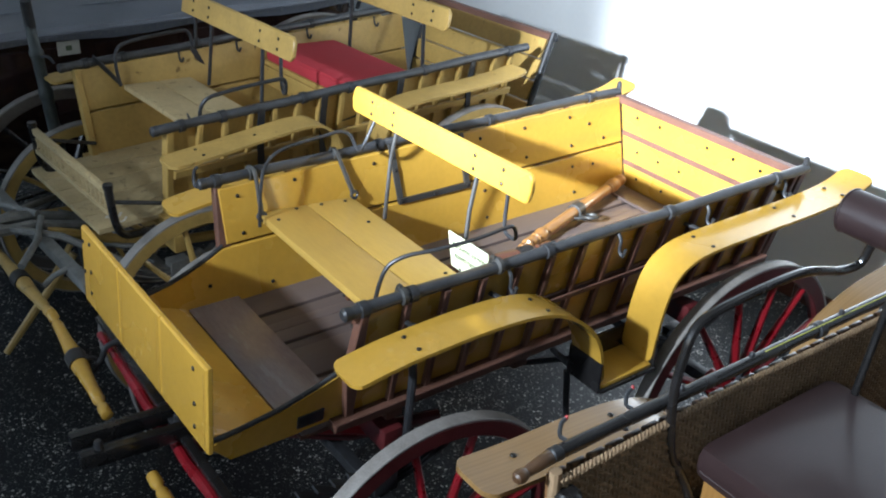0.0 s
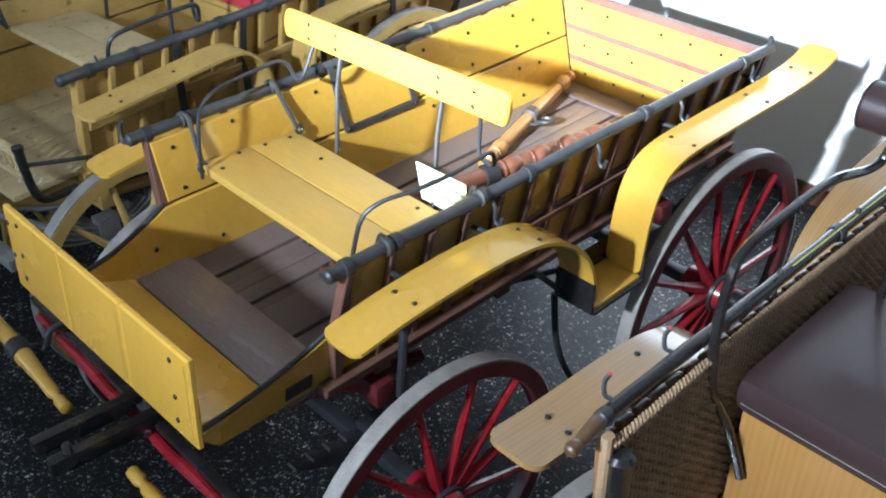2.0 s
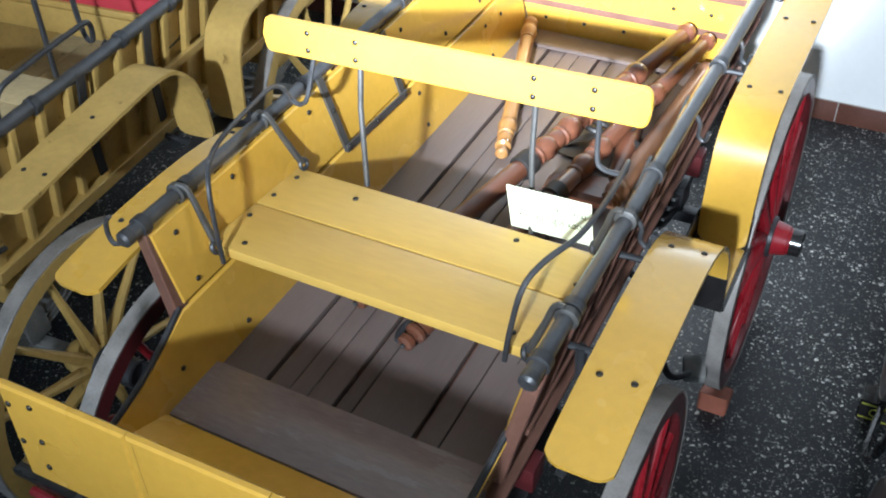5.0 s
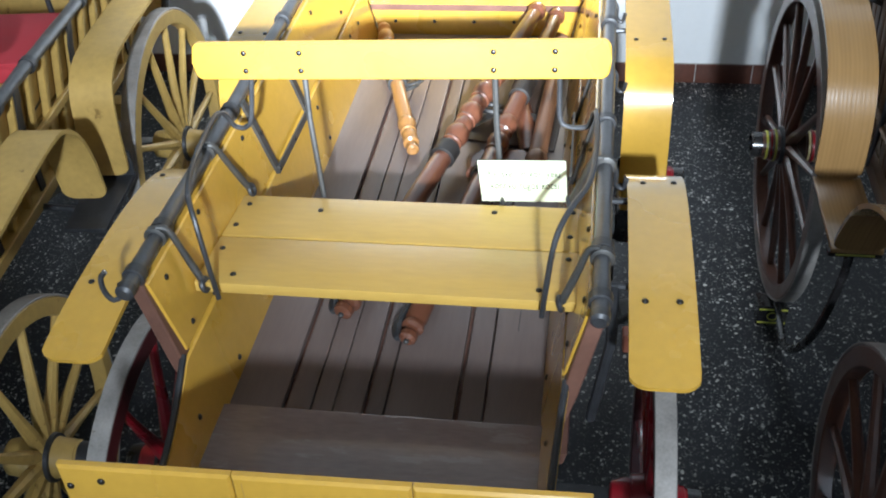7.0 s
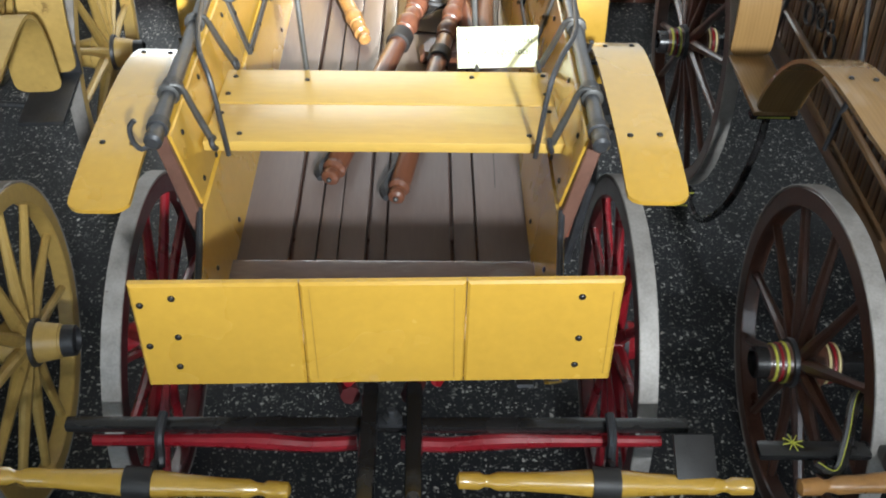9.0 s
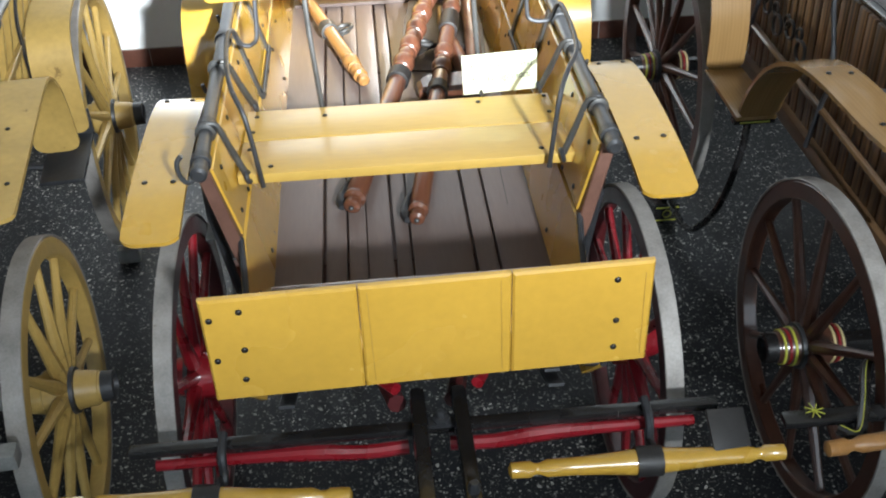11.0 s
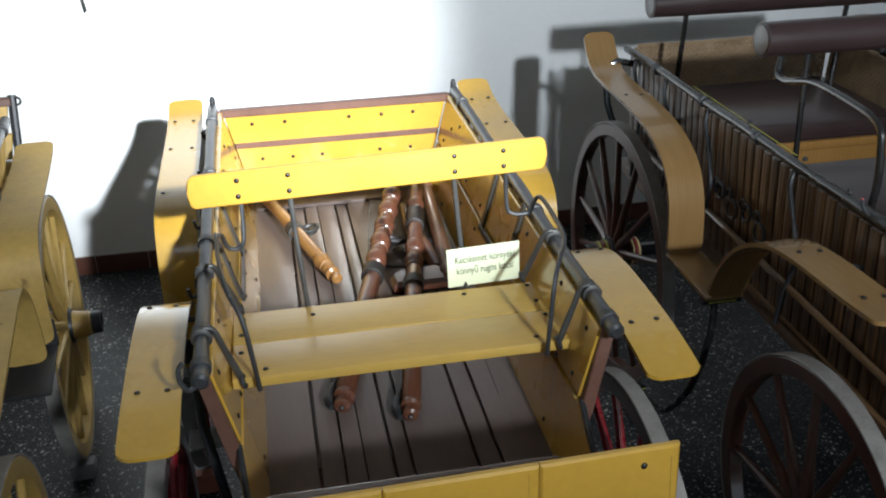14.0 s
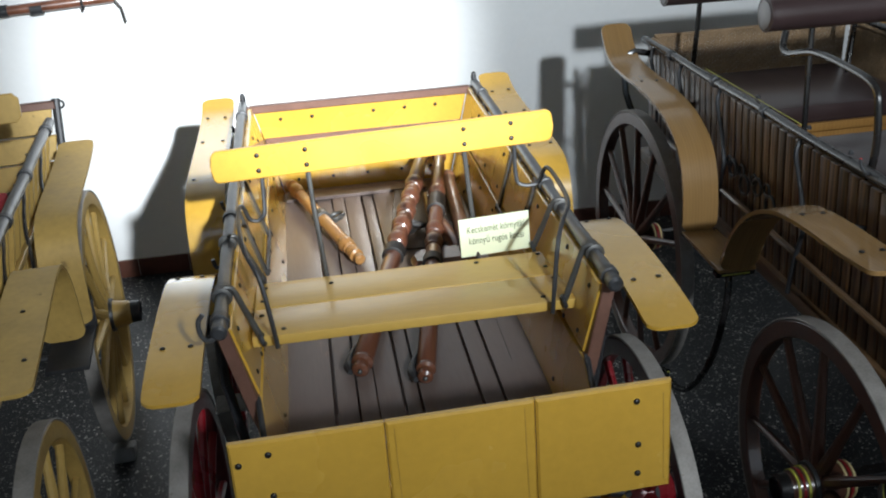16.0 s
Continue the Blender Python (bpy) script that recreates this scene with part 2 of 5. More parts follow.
# black hood leather, its grey-blue sheen put into the base colour
LEATHER_SHEEN = mat("black_leather_painted_sheen", (0.16, 0.17, 0.20), 0.38, scale=3, vary=0.3, grain=160, bump=0.5)
HARNESS = mat("black_harness_leather", (0.02, 0.018, 0.017), 0.5, scale=20, vary=0.3, grain=200, bump=0.4)
COACH = mat("dark_maroon_coach_paint", (0.020, 0.009, 0.008), 0.25, scale=3, vary=0.5, grain=40, bump=0.15, coat=0.4)
REDCLOTH = mat("red_cushion_cloth", (0.42, 0.030, 0.042), 0.85, scale=9, vary=0.10, grain=420, bump=0.6)
WICKER = mat("brown_wicker", (0.27, 0.180, 0.100), 0.68, scale=14, vary=0.35, grain=90, bump=0.3)
CARD = mat("pale_green_card", (0.66, 0.70, 0.50), 0.6, scale=6, vary=0.06, grain=200, bump=0.02)
INK = mat("dark_green_ink", (0.05, 0.07, 0.03), 0.6, scale=40, vary=0.1)
PAPER = mat("aged_label_paper", (0.42, 0.40, 0.34), 0.7, scale=20, vary=0.15)
GREYGREEN = mat("grey_green_pole_paint", (0.045, 0.055, 0.055), 0.45, scale=14, vary=0.35, grain=90, bump=0.4, wear=(0.22, 0.2, 0.17), wear_at=0.66)
GREYIRON = mat("dusty_grey_iron", (0.22, 0.22, 0.21), 0.6, metal=0.3, scale=20, vary=0.3, grain=120, bump=0.4)
CHALK = mat("white_chalk", (0.6, 0.58, 0.52), 0.9, scale=60, vary=0.3)
SEAM = mat("faded_seam_line", (0.30, 0.165, 0.02), 0.5, scale=40, vary=0.25)
KNOB = mat("brown_turned_knob", (0.085, 0.045, 0.022), 0.3, scale=14, vary=0.3, grain=90, bump=0.15, coat=0.4)
BAR_BROWN = mat("brown_varnished_bar", (0.12, 0.066, 0.031), 0.33, scale=9, vary=0.3, grain=80, bump=0.15, coat=0.3, stretch=(1, 0.15, 1))
CHOCK = mat("red_wood_block", (0.26, 0.085, 0.05), 0.6, scale=14, vary=0.25, grain=120, bump=0.4)


# ---------------------------------------------------------------- mesh helpers
def link(name, bm, material, parent=None, label="", smooth=True):
    me = bpy.data.meshes.new(name)
    bmesh.ops.recalc_face_normals(bm, faces=bm.faces)
    if smooth:
        for f in bm.faces:
            f.smooth = True
        for e in bm.edges:
            if len(e.link_faces) == 2 and e.calc_face_angle(0) > 0.6:
                e.smooth = False
    bm.to_mesh(me)
    bm.free()
    me.materials.append(material)
    ob = new(name, me)
    if parent:
        ob.parent = parent
    if label:
        tagged(ob, label)
    return ob


def part(name, bm, material, parent, label=""):
    return link(name, bm, material, parent, label)


def thing(name, m, label, category, group="", kind=""):
    ob = new(name)
    ob.empty_display_size = 0.1
    ob.matrix_world = m
    return tagged(ob, label, category, group, kind)


def box(c, size, rot=None, bevel=0.003, bm=None):
    """A bevelled box round c; rot: a matrix that turns it."""
    out = bm or bmesh.new()
    made = bmesh.ops.create_cube(out, size=1.0)["verts"]
    m = Matrix.Translation(c) @ (rot.to_4x4() if rot else Matrix()) @ Matrix.Diagonal((*size, 1))
    bmesh.ops.transform(out, matrix=m, verts=made)
    if bevel:
        edges = list({e for v in made for e in v.link_edges})
        bmesh.ops.bevel(out, geom=edges, offset=min(bevel, min(size) * 0.45), segments=2, affect="EDGES", profile=0.6)
    return out


def prism(outline, place, thick, bevel=0.003, bm=None):
    """A plate: place(u, v, w) maps the outline and the thickness -thick/2 .. thick/2 into the thing."""
    out = bm or bmesh.new()
    a = [out.verts.new(place(u, v, -thick / 2)) for u, v in outline]
    b = [out.verts.new(place(u, v, thick / 2)) for u, v in outline]
    faces = [out.faces.new(a), out.faces.new(b[::-1])]
    k = len(a)
    for i in range(k):
        faces.append(out.faces.new((a[i], b[i], b[(i + 1) % k], a[(i + 1) % k])))
    if bevel:
        rim = [e for f in faces[:2] for e in f.edges]
        bmesh.ops.bevel(out, geom=rim, offset=min(bevel, thick * 0.4), segments=1, affect="EDGES")
    return out


def smoothed(pts, steps=6):
    """A Catmull-Rom curve through the points."""
    p = [Vector(q) for q in pts]
    p = [p[0] * 2 - p[1], *p, p[-1] * 2 - p[-2]]
    out = []
    for i in range(1, len(p) - 2):
        for s in range(steps):
            t = s / steps
            out.append(0.5 * ((2 * p[i]) + (p[i + 1] - p[i - 1]) * t + (2 * p[i - 1] - 5 * p[i] + 4 * p[i + 1] - p[i + 2]) * t * t
                              + (3 * p[i] - p[i - 1] - 3 * p[i + 1] + p[i + 2]) * t ** 3))
    return [*out, p[-2]]


def tube(pts, r, sides=8, steps=0, bm=None, flat=None):
    """A rod along the points; flat=(width, thickness, normal) makes it a strap."""
    out = bm or bmesh.new()
    p = smoothed(pts, steps) if steps else [Vector(q) for q in pts]
    rings, side = [], None
    for i, q in enumerate(p):
        d = (p[min(i + 1, len(p) - 1)] - p[max(i - 1, 0)]).normalized()
        if side is None:
            ref = Vector(flat[2]) if flat else (Vector((0, 0, 1)) if abs(d.z) < 0.9 else Vector((1, 0, 0)))
            side = d.cross(ref).normalized()
        side = (side - d * side.dot(d)).normalized()
        up = side.cross(d).normalized()
        if flat:
            w, th = flat[0] / 2, flat[1] / 2
            ring = [side * a * w + up * b * th for a, b in ((-1, -1), (1, -1), (1, 1), (-1, 1))]
        else:
            rr = r[min(i, len(r) - 1)] if isinstance(r, (list, tuple)) else r
            ring = [side * math.cos(a) * rr + up * math.sin(a) * rr for a in (2 * math.pi * k / sides for k in range(sides))]
        rings.append([out.verts.new(q + v) for v in ring])
    k = len(rings[0])
    for a, b in zip(rings, rings[1:]):
        for i in range(k):
            out.faces.new((a[i], a[(i + 1) % k], b[(i + 1) % k], b[i]))
    out.faces.new(rings[0][::-1])
    out.faces.new(rings[-1])
    return out


def lathe(profile, m, sides=20, bm=None):
    """A turned body: (height, radius) pairs along z, then put by m."""
    out = bm or bmesh.new()
    rings = [[out.verts.new(m @ Vector((math.cos(2 * math.pi * k / sides) * max(r, 0.0005), math.sin(2 * math.pi * k / sides) * max(r, 0.0005), h))) for k in range(sides)] for h, r in profile]
    for a, b in zip(rings, rings[1:]):
        for i in range(sides):
            out.faces.new((a[i], a[(i + 1) % sides], b[(i + 1) % sides], b[i]))
    out.faces.new(rings[0][::-1])
    out.faces.new(rings[-1])
    return out


def along(p, q):
    """A matrix whose z runs from p to q."""
    d = Vector(q) - Vector(p)
    return Matrix.Translation(p) @ d.to_track_quat("Z", "Y").to_matrix().to_4x4()


X_AXIS = pose(0, 0, 0, 0, 90, 0)

bolt_bm = lathe([(0, 0.0075), (0.002, 0.0072), (0.004, 0.005), (0.0048, 0.001)], Matrix(), 8)
bolt_mesh = bpy.data.meshes.new("bolt")
for f in bolt_bm.faces:
    f.smooth = True
bolt_bm.to_mesh(bolt_mesh)
bolt_bm.free()
bolt_mesh.materials.append(BOLT)


def bolts(parent, places, normal):
    q = Vector(normal).to_track_quat("Z", "Y").to_matrix().to_4x4()
    for p in places:
        ob = new("bolt", bolt_mesh)
        ob.parent = parent
        ob.matrix_basis = Matrix.Translation(p) @ q


# ---------------------------------------------------------------- room
floor_ob = tagged(link("floor", box(((ROOM_X0 + ROOM_X1) / 2, (ROOM_Y0 + WALL_Y) / 2, -0.05), (ROOM_X1 - ROOM_X0, WALL_Y - ROOM_Y0, 0.1), bevel=0), FLOOR_M, smooth=False),
                  "dark polished terrazzo floor with pale stone chips", "floor", kind="structure")
wall_back = tagged(link("wall_north", box(((ROOM_X0 + ROOM_X1) / 2, WALL_Y + 0.15, ROOM_H / 2), (ROOM_X1 - ROOM_X0, 0.3, ROOM_H), bevel=0), WHITE_WALL, smooth=False),
                   "plain white plastered wall with tiled skirting", "wall", kind="structure")
for nm, cx in (("wall_west", ROOM_X0 - 0.15), ("wall_east", ROOM_X1 + 0.15)):
    tagged(link(nm, box((cx, (ROOM_Y0 + WALL_Y) / 2, ROOM_H / 2), (0.3, WALL_Y - ROOM_Y0 + 0.6, ROOM_H), bevel=0), PLASTER_B, smooth=False), "plain pale plastered side wall", "wall", kind="structure")
south = bmesh.new()
edges_x = [ROOM_X0] + [e for wx, ww in FILL_OPENINGS for e in (wx - ww / 2, wx + ww / 2)] + [ROOM_X1]
for i in range(0, len(edges_x), 2):
    a, b = edges_x[i], edges_x[i + 1]
    box(((a + b) / 2, ROOM_Y0 - 0.15, ROOM_H / 2), (b - a, 0.3, ROOM_H), bevel=0, bm=south)
for wx, ww in FILL_OPENINGS:
    box((wx, ROOM_Y0 - 0.15, 0.55), (ww, 0.3, 1.1), bevel=0, bm=south)
    box((wx, ROOM_Y0 - 0.15, (3.1 + ROOM_H) / 2), (ww, 0.3, ROOM_H - 3.1), bevel=0, bm=south)
tagged(link("wall_south", south, PLASTER_B, smooth=False), "plain pale wall with unseen openings added for fill light", "wall", kind="structure")
tagged(link("ceiling", box(((ROOM_X0 + ROOM_X1) / 2, (ROOM_Y0 + WALL_Y) / 2, ROOM_H + 0.1), (ROOM_X1 - ROOM_X0 + 0.6, WALL_Y - ROOM_Y0 + 0.6, 0.2), bevel=0), CEIL, smooth=False), "plain pale ceiling", "ceiling", kind="structure")


# ---------------------------------------------------------------- parts that several carts share
def wheel(parent, x, y, R, side, rim_m, spoke_m, hub_m, tyre_m, cap_m, spokes=12, width=0.046, hub_out=0.10, bands=None):
    """A dished cart wheel standing on the floor; side: +1 when its outer face looks to +x."""
    ax = pose(x, y, R, 0, 90 * side, 0)
    rim = part("wheel", lathe_ring(R - 0.062, R - 0.007, width, ax), rim_m, parent)
    part("tyre", lathe_ring(R - 0.007, R, width + 0.002, ax), tyre_m, rim)
    part("hub", lathe([(-0.10, 0.045), (-0.095, 0.052), (-0.05, 0.06), (-0.045, 0.07), (0.02, 0.074), (0.028, 0.064), (0.05, 0.058), (hub_out - 0.012, 0.05), (hub_out - 0.01, 0.046), (hub_out, 0.044)], ax, 22), hub_m, rim)
    part("hub_cap", lathe([(hub_out - 0.004, 0.047), (hub_out + 0.03, 0.045), (hub_out + 0.034, 0.038), (hub_out + 0.02, 0.036), (hub_out + 0.018, 0.002)], ax, 18), cap_m, rim)
    part("hub_band", lathe([(0.026, 0.066), (0.028, 0.071), (0.04, 0.069), (0.042, 0.06)], ax, 22), IRON, rim)
    for h, r, m in bands or ():
        part("painted_band", lathe([(h - 0.004, r - 0.002), (h - 0.003, r), (h + 0.003, r), (h + 0.004, r - 0.002)], ax, 22), m, rim)
    first = None
    for k in range(spokes):
        a = 2 * math.pi * (k + 0.3) / spokes
        turn = ax @ pose(0, 0, 0, 0, 0, math.degrees(a))
        if first is None:
            bm = bmesh.new()
            rings = []
            for s, w, d in ((0.062, 0.019, 0.021), (0.10, 0.022, 0.022), (0.20, 0.016, 0.017), (R - 0.14, 0.012, 0.0135), (R - 0.058, 0.013, 0.0135)):
                dish = 0.010 - 0.016 * (s / R)
                rings.append([bm.verts.new((s, math.cos(b) * w, math.sin(b) * d + dish)) for b in (math.pi * (j + 0.5) / 4 for j in range(8))])
            for p, q in zip(rings, rings[1:]):
                for j in range(8):
                    bm.faces.new((p[j], p[(j + 1) % 8], q[(j + 1) % 8], q[j]))
            ob = part("spoke", bm, spoke_m, rim)
            first = ob.data
        else:
            ob = new("spoke", first)
            ob.parent = rim
        ob.matrix_basis = turn
    return rim


def lathe_ring(r0, r1, w, m, sides=64):
    """A flat ring with a little round on its edges."""
    out = bmesh.new()
    h, c = w / 2, min(0.004, (r1 - r0) * 0.3)
    prof = [(-h + c, r0), (-h, r0 + c), (-h, r1 - c), (-h + c, r1), (h - c, r1), (h, r1 - c), (h, r0 + c), (h - c, r0)]
    rings = [[out.verts.new(m @ Vector((math.cos(2 * math.pi * k / sides) * r, math.sin(2 * math.pi * k / sides) * r, z))) for k in range(sides)] for z, r in prof]
    for a, b in zip(rings, rings[1:] + rings[:1]):
        for i in range(sides):
            out.faces.new((a[i], a[(i + 1) % sides], b[(i + 1) % sides], b[i]))
    return out


def band_sheet(profile, x0, x1, thick, taper=0.0, steps=5, rounded=0.028):
    """A bent board of even thickness: (y, z) profile from front to back, with rounded corners at both ends."""
    c = smoothed([(0, y, z) for y, z in profile], steps)
    for _ in range(2):
        ends = [c[0].lerp(c[1], 0.15), c[0].lerp(c[1], 0.4)], [c[-2].lerp(c[-1], 0.6), c[-2].lerp(c[-1], 0.85)]
        c = [c[0], *ends[0], *c[1:-1], *ends[1], c[-1]]
    out, rings = bmesh.new(), []
    run = [0.0]
    for a, b in zip(c, c[1:]):
        run.append(run[-1] + (b - a).length)
    for i, p in enumerate(c):
        d = (c[min(i + 1, len(c) - 1)] - c[max(i - 1, 0)]).normalized()
        nrm = Vector((0, -d.z, d.y)) * thick / 2
        near = min(run[i], run[-1] - run[i])
        k = max(0.0, 1 - near / rounded)
        pull = 0.6 * abs(x1 - x0) / 2 * (1 - math.sqrt(max(1 - k * k, 0)))
        a, b = x0 + (pull if x1 > x0 else -pull), x1 - (pull if x1 > x0 else -pull)
        rings.append([out.verts.new(v) for v in (p + nrm + Vector((a, 0, 0)), p + nrm + Vector((b, 0, 0)), p - nrm + Vector((b, 0, 0)), p - nrm + Vector((a, 0, 0)))])
    for p, q in zip(rings, rings[1:]):
        for j in range(4):
            out.faces.new((p[j], p[(j + 1) % 4], q[(j + 1) % 4], q[j]))
    out.faces.new(rings[0][::-1])
    out.faces.new(rings[-1])
    bmesh.ops.bevel(out, geom=[e for e in out.edges if len(e.link_faces) == 2 and e.calc_face_angle(0) > 1.2], offset=thick * 0.25, segments=1, affect="EDGES")
    return out


def rail_rod(parent, s, y0, y1, x0, x1, z0, z1, r=0.0185, collars=(0.02, 0.10, 0.35, 0.62, 0.9)):
    """A side rail: a slightly uneven dark pole with iron collars."""
    n = 26
    pts = [(s * (x0 + (x1 - x0) * t), y0 + (y1 - y0) * t, z0 + (z1 - z0) * t + 0.002 * math.sin(t * 17)) for t in (i / n for i in range(n + 1))]
    rail = part("side_rail", tube(pts, [r * (1 + 0.05 * math.sin(i * 2.3)) for i in range(n + 1)], 12), RAIL, parent)
    p, q = Vector(pts[0]), Vector(pts[-1])
    for t in collars:
        a = p.lerp(q, t)
        part("collar", lathe([(0, r + 0.001), (0.002, r + 0.006), (0.026, r + 0.006), (0.028, r + 0.001)], along(a, q), 14), IRON, rail)
    part("end_cap", lathe([(-0.012, r * 0.7), (-0.006, r * 1.08), (0.014, r * 1.1), (0.018, r)], along(p, q), 14), IRON, rail)
    return rail


def fender(parent, s, profile, x0, x1, material, z_off=0.0, name="mudguard"):
    prof = [(y, z + z_off) for y, z in profile]
    return part(name, band_sheet(prof, s * x0, s * x1, 0.011), material, parent)


def at_profile(profile, y, z_off=0.0):
    for (a, b), (c, d) in zip(profile, profile[1:]):
        if a <= y <= c and c > a:
            return b + (d - b) * (y - a) / (c - a) + z_off
    return profile[-1][1] + z_off


FENDER_FRONT = [(-0.30, 1.213), (-0.20, 1.228), (-0.09, 1.238), (0.10, 1.243), (0.25, 1.236), (0.36, 1.215), (0.45, 1.172), (0.53, 1.102), (0.578, 1.020), (0.598, 0.93), (0.602, 0.868)]
FENDER_REAR = [(0.826, 0.872), (0.834, 0.96), (0.848, 1.055), (0.877, 1.145), (0.932, 1.200), (1.04, 1.227), (1.30, 1.230), (1.55, 1.229), (1.73, 1.235), (1.84, 1.250), (1.932, 1.282)]


def swingletree(m, material, label, length=0.62):
    """A turned draught bar with leather loops at its middle, lying along local x."""
    t = thing("swingletree", m, label, "swingletree", group="draught bars")
    h = length / 2
    prof = [(-h, 0.008), (-h + 0.006, 0.019), (-h + 0.05, 0.020), (-h + 0.060, 0.014), (-h + 0.072, 0.014), (-h + 0.090, 0.021), (-h * 0.55, 0.021), (-h * 0.30, 0.025), (-h * 0.12, 0.030), (0, 0.031)]
    prof += [(-a, r) for a, r in prof[-2::-1]]
    part("bar", lathe(prof, X_AXIS, 16), material, t)
    part("leather_loop", lathe([(-0.03, 0.028), (-0.03, 0.036), (0.03, 0.036), (0.03, 0.028)], X_AXIS, 16), HARNESS, t, "black leather loop")
    return t


def ring_of(c, r, w, axis=(0, 0, 1), sides=16):
    m = Matrix.Translation(c) @ Vector(axis).to_track_quat("Z", "Y").to_matrix().to_4x4()
    pts = [m @ Vector((math.cos(a) * r, math.sin(a) * r, 0)) for a in (2 * math.pi * k / sides for k in range(sides + 1))]
    return tube(pts, w, 7)


def flare(z, z0=0.89, x0=0.375, k=0.235):
    return x0 + (z - z0) * k


def undercarriage(t, yf, Rf, yr, Rr, half, beam_m, iron_m, floor_z):
    """Axles, springs, bolsters and the long beam below a cart."""
    for y, R in ((yf, Rf), (yr, Rr)):
        part("axle", box((0, y, R), (half * 2 - 0.06, 0.045, 0.045), bevel=0.006), iron_m, t)
        for s in (-1, 1):
            for j, L in enumerate((0.60, 0.48, 0.36, 0.24)):
                arc = [(s * 0.36, y + L * u, R + 0.05 + 0.016 * j + 0.10 * (2 * u) ** 2 * (L / 0.6)) for u in (-0.5, -0.3, -0.1, 0.1, 0.3, 0.5)]
                part("spring_leaf", tube(arc, 0.01, flat=(0.042, 0.008, (0, 0, 1)), steps=3), iron_m, t)
            part("spring_clamp", box((s * 0.36, y, R + 0.085), (0.062, 0.09, 0.10), bevel=0.006), iron_m, t)
        part("bolster", box((0, y, floor_z - 0.10), (0.86, 0.07, 0.08), bevel=0.008), beam_m, t)
    part("reach_beam", box((0.0, (yf + yr) / 2, Rf + 0.09), (0.06, yr - yf + 0.1, 0.055), bevel=0.01), beam_m, t)
    for s in (-1, 1):
        part("brace_rod", tube([(s * 0.30, yr - 0.05, Rr), (s * 0.06, (yf + yr) / 2, Rf + 0.08)], 0.012), iron_m, t)
        part("hound", tube([(s * 0.22, yf + 0.32, Rf + 0.10), (s * 0.16, yf, Rf + 0.12), (s * 0.07, yf - 0.44, Rf + 0.28)], 0.024, 8), beam_m, t)
    part("turntable_ring", ring_of((0, yf, floor_z - 0.17), 0.24, 0.012), iron_m, t)


# ---------------------------------------------------------------- the yellow spring cart
cart = thing("spring_cart", Matrix(), "bright yellow light spring cart with red wheels", "cart", group="horse carts")


def side_place(s, off=0.0):
    return lambda u, v, w: Vector((s * (flare(v) + off) + s * w, u, v))


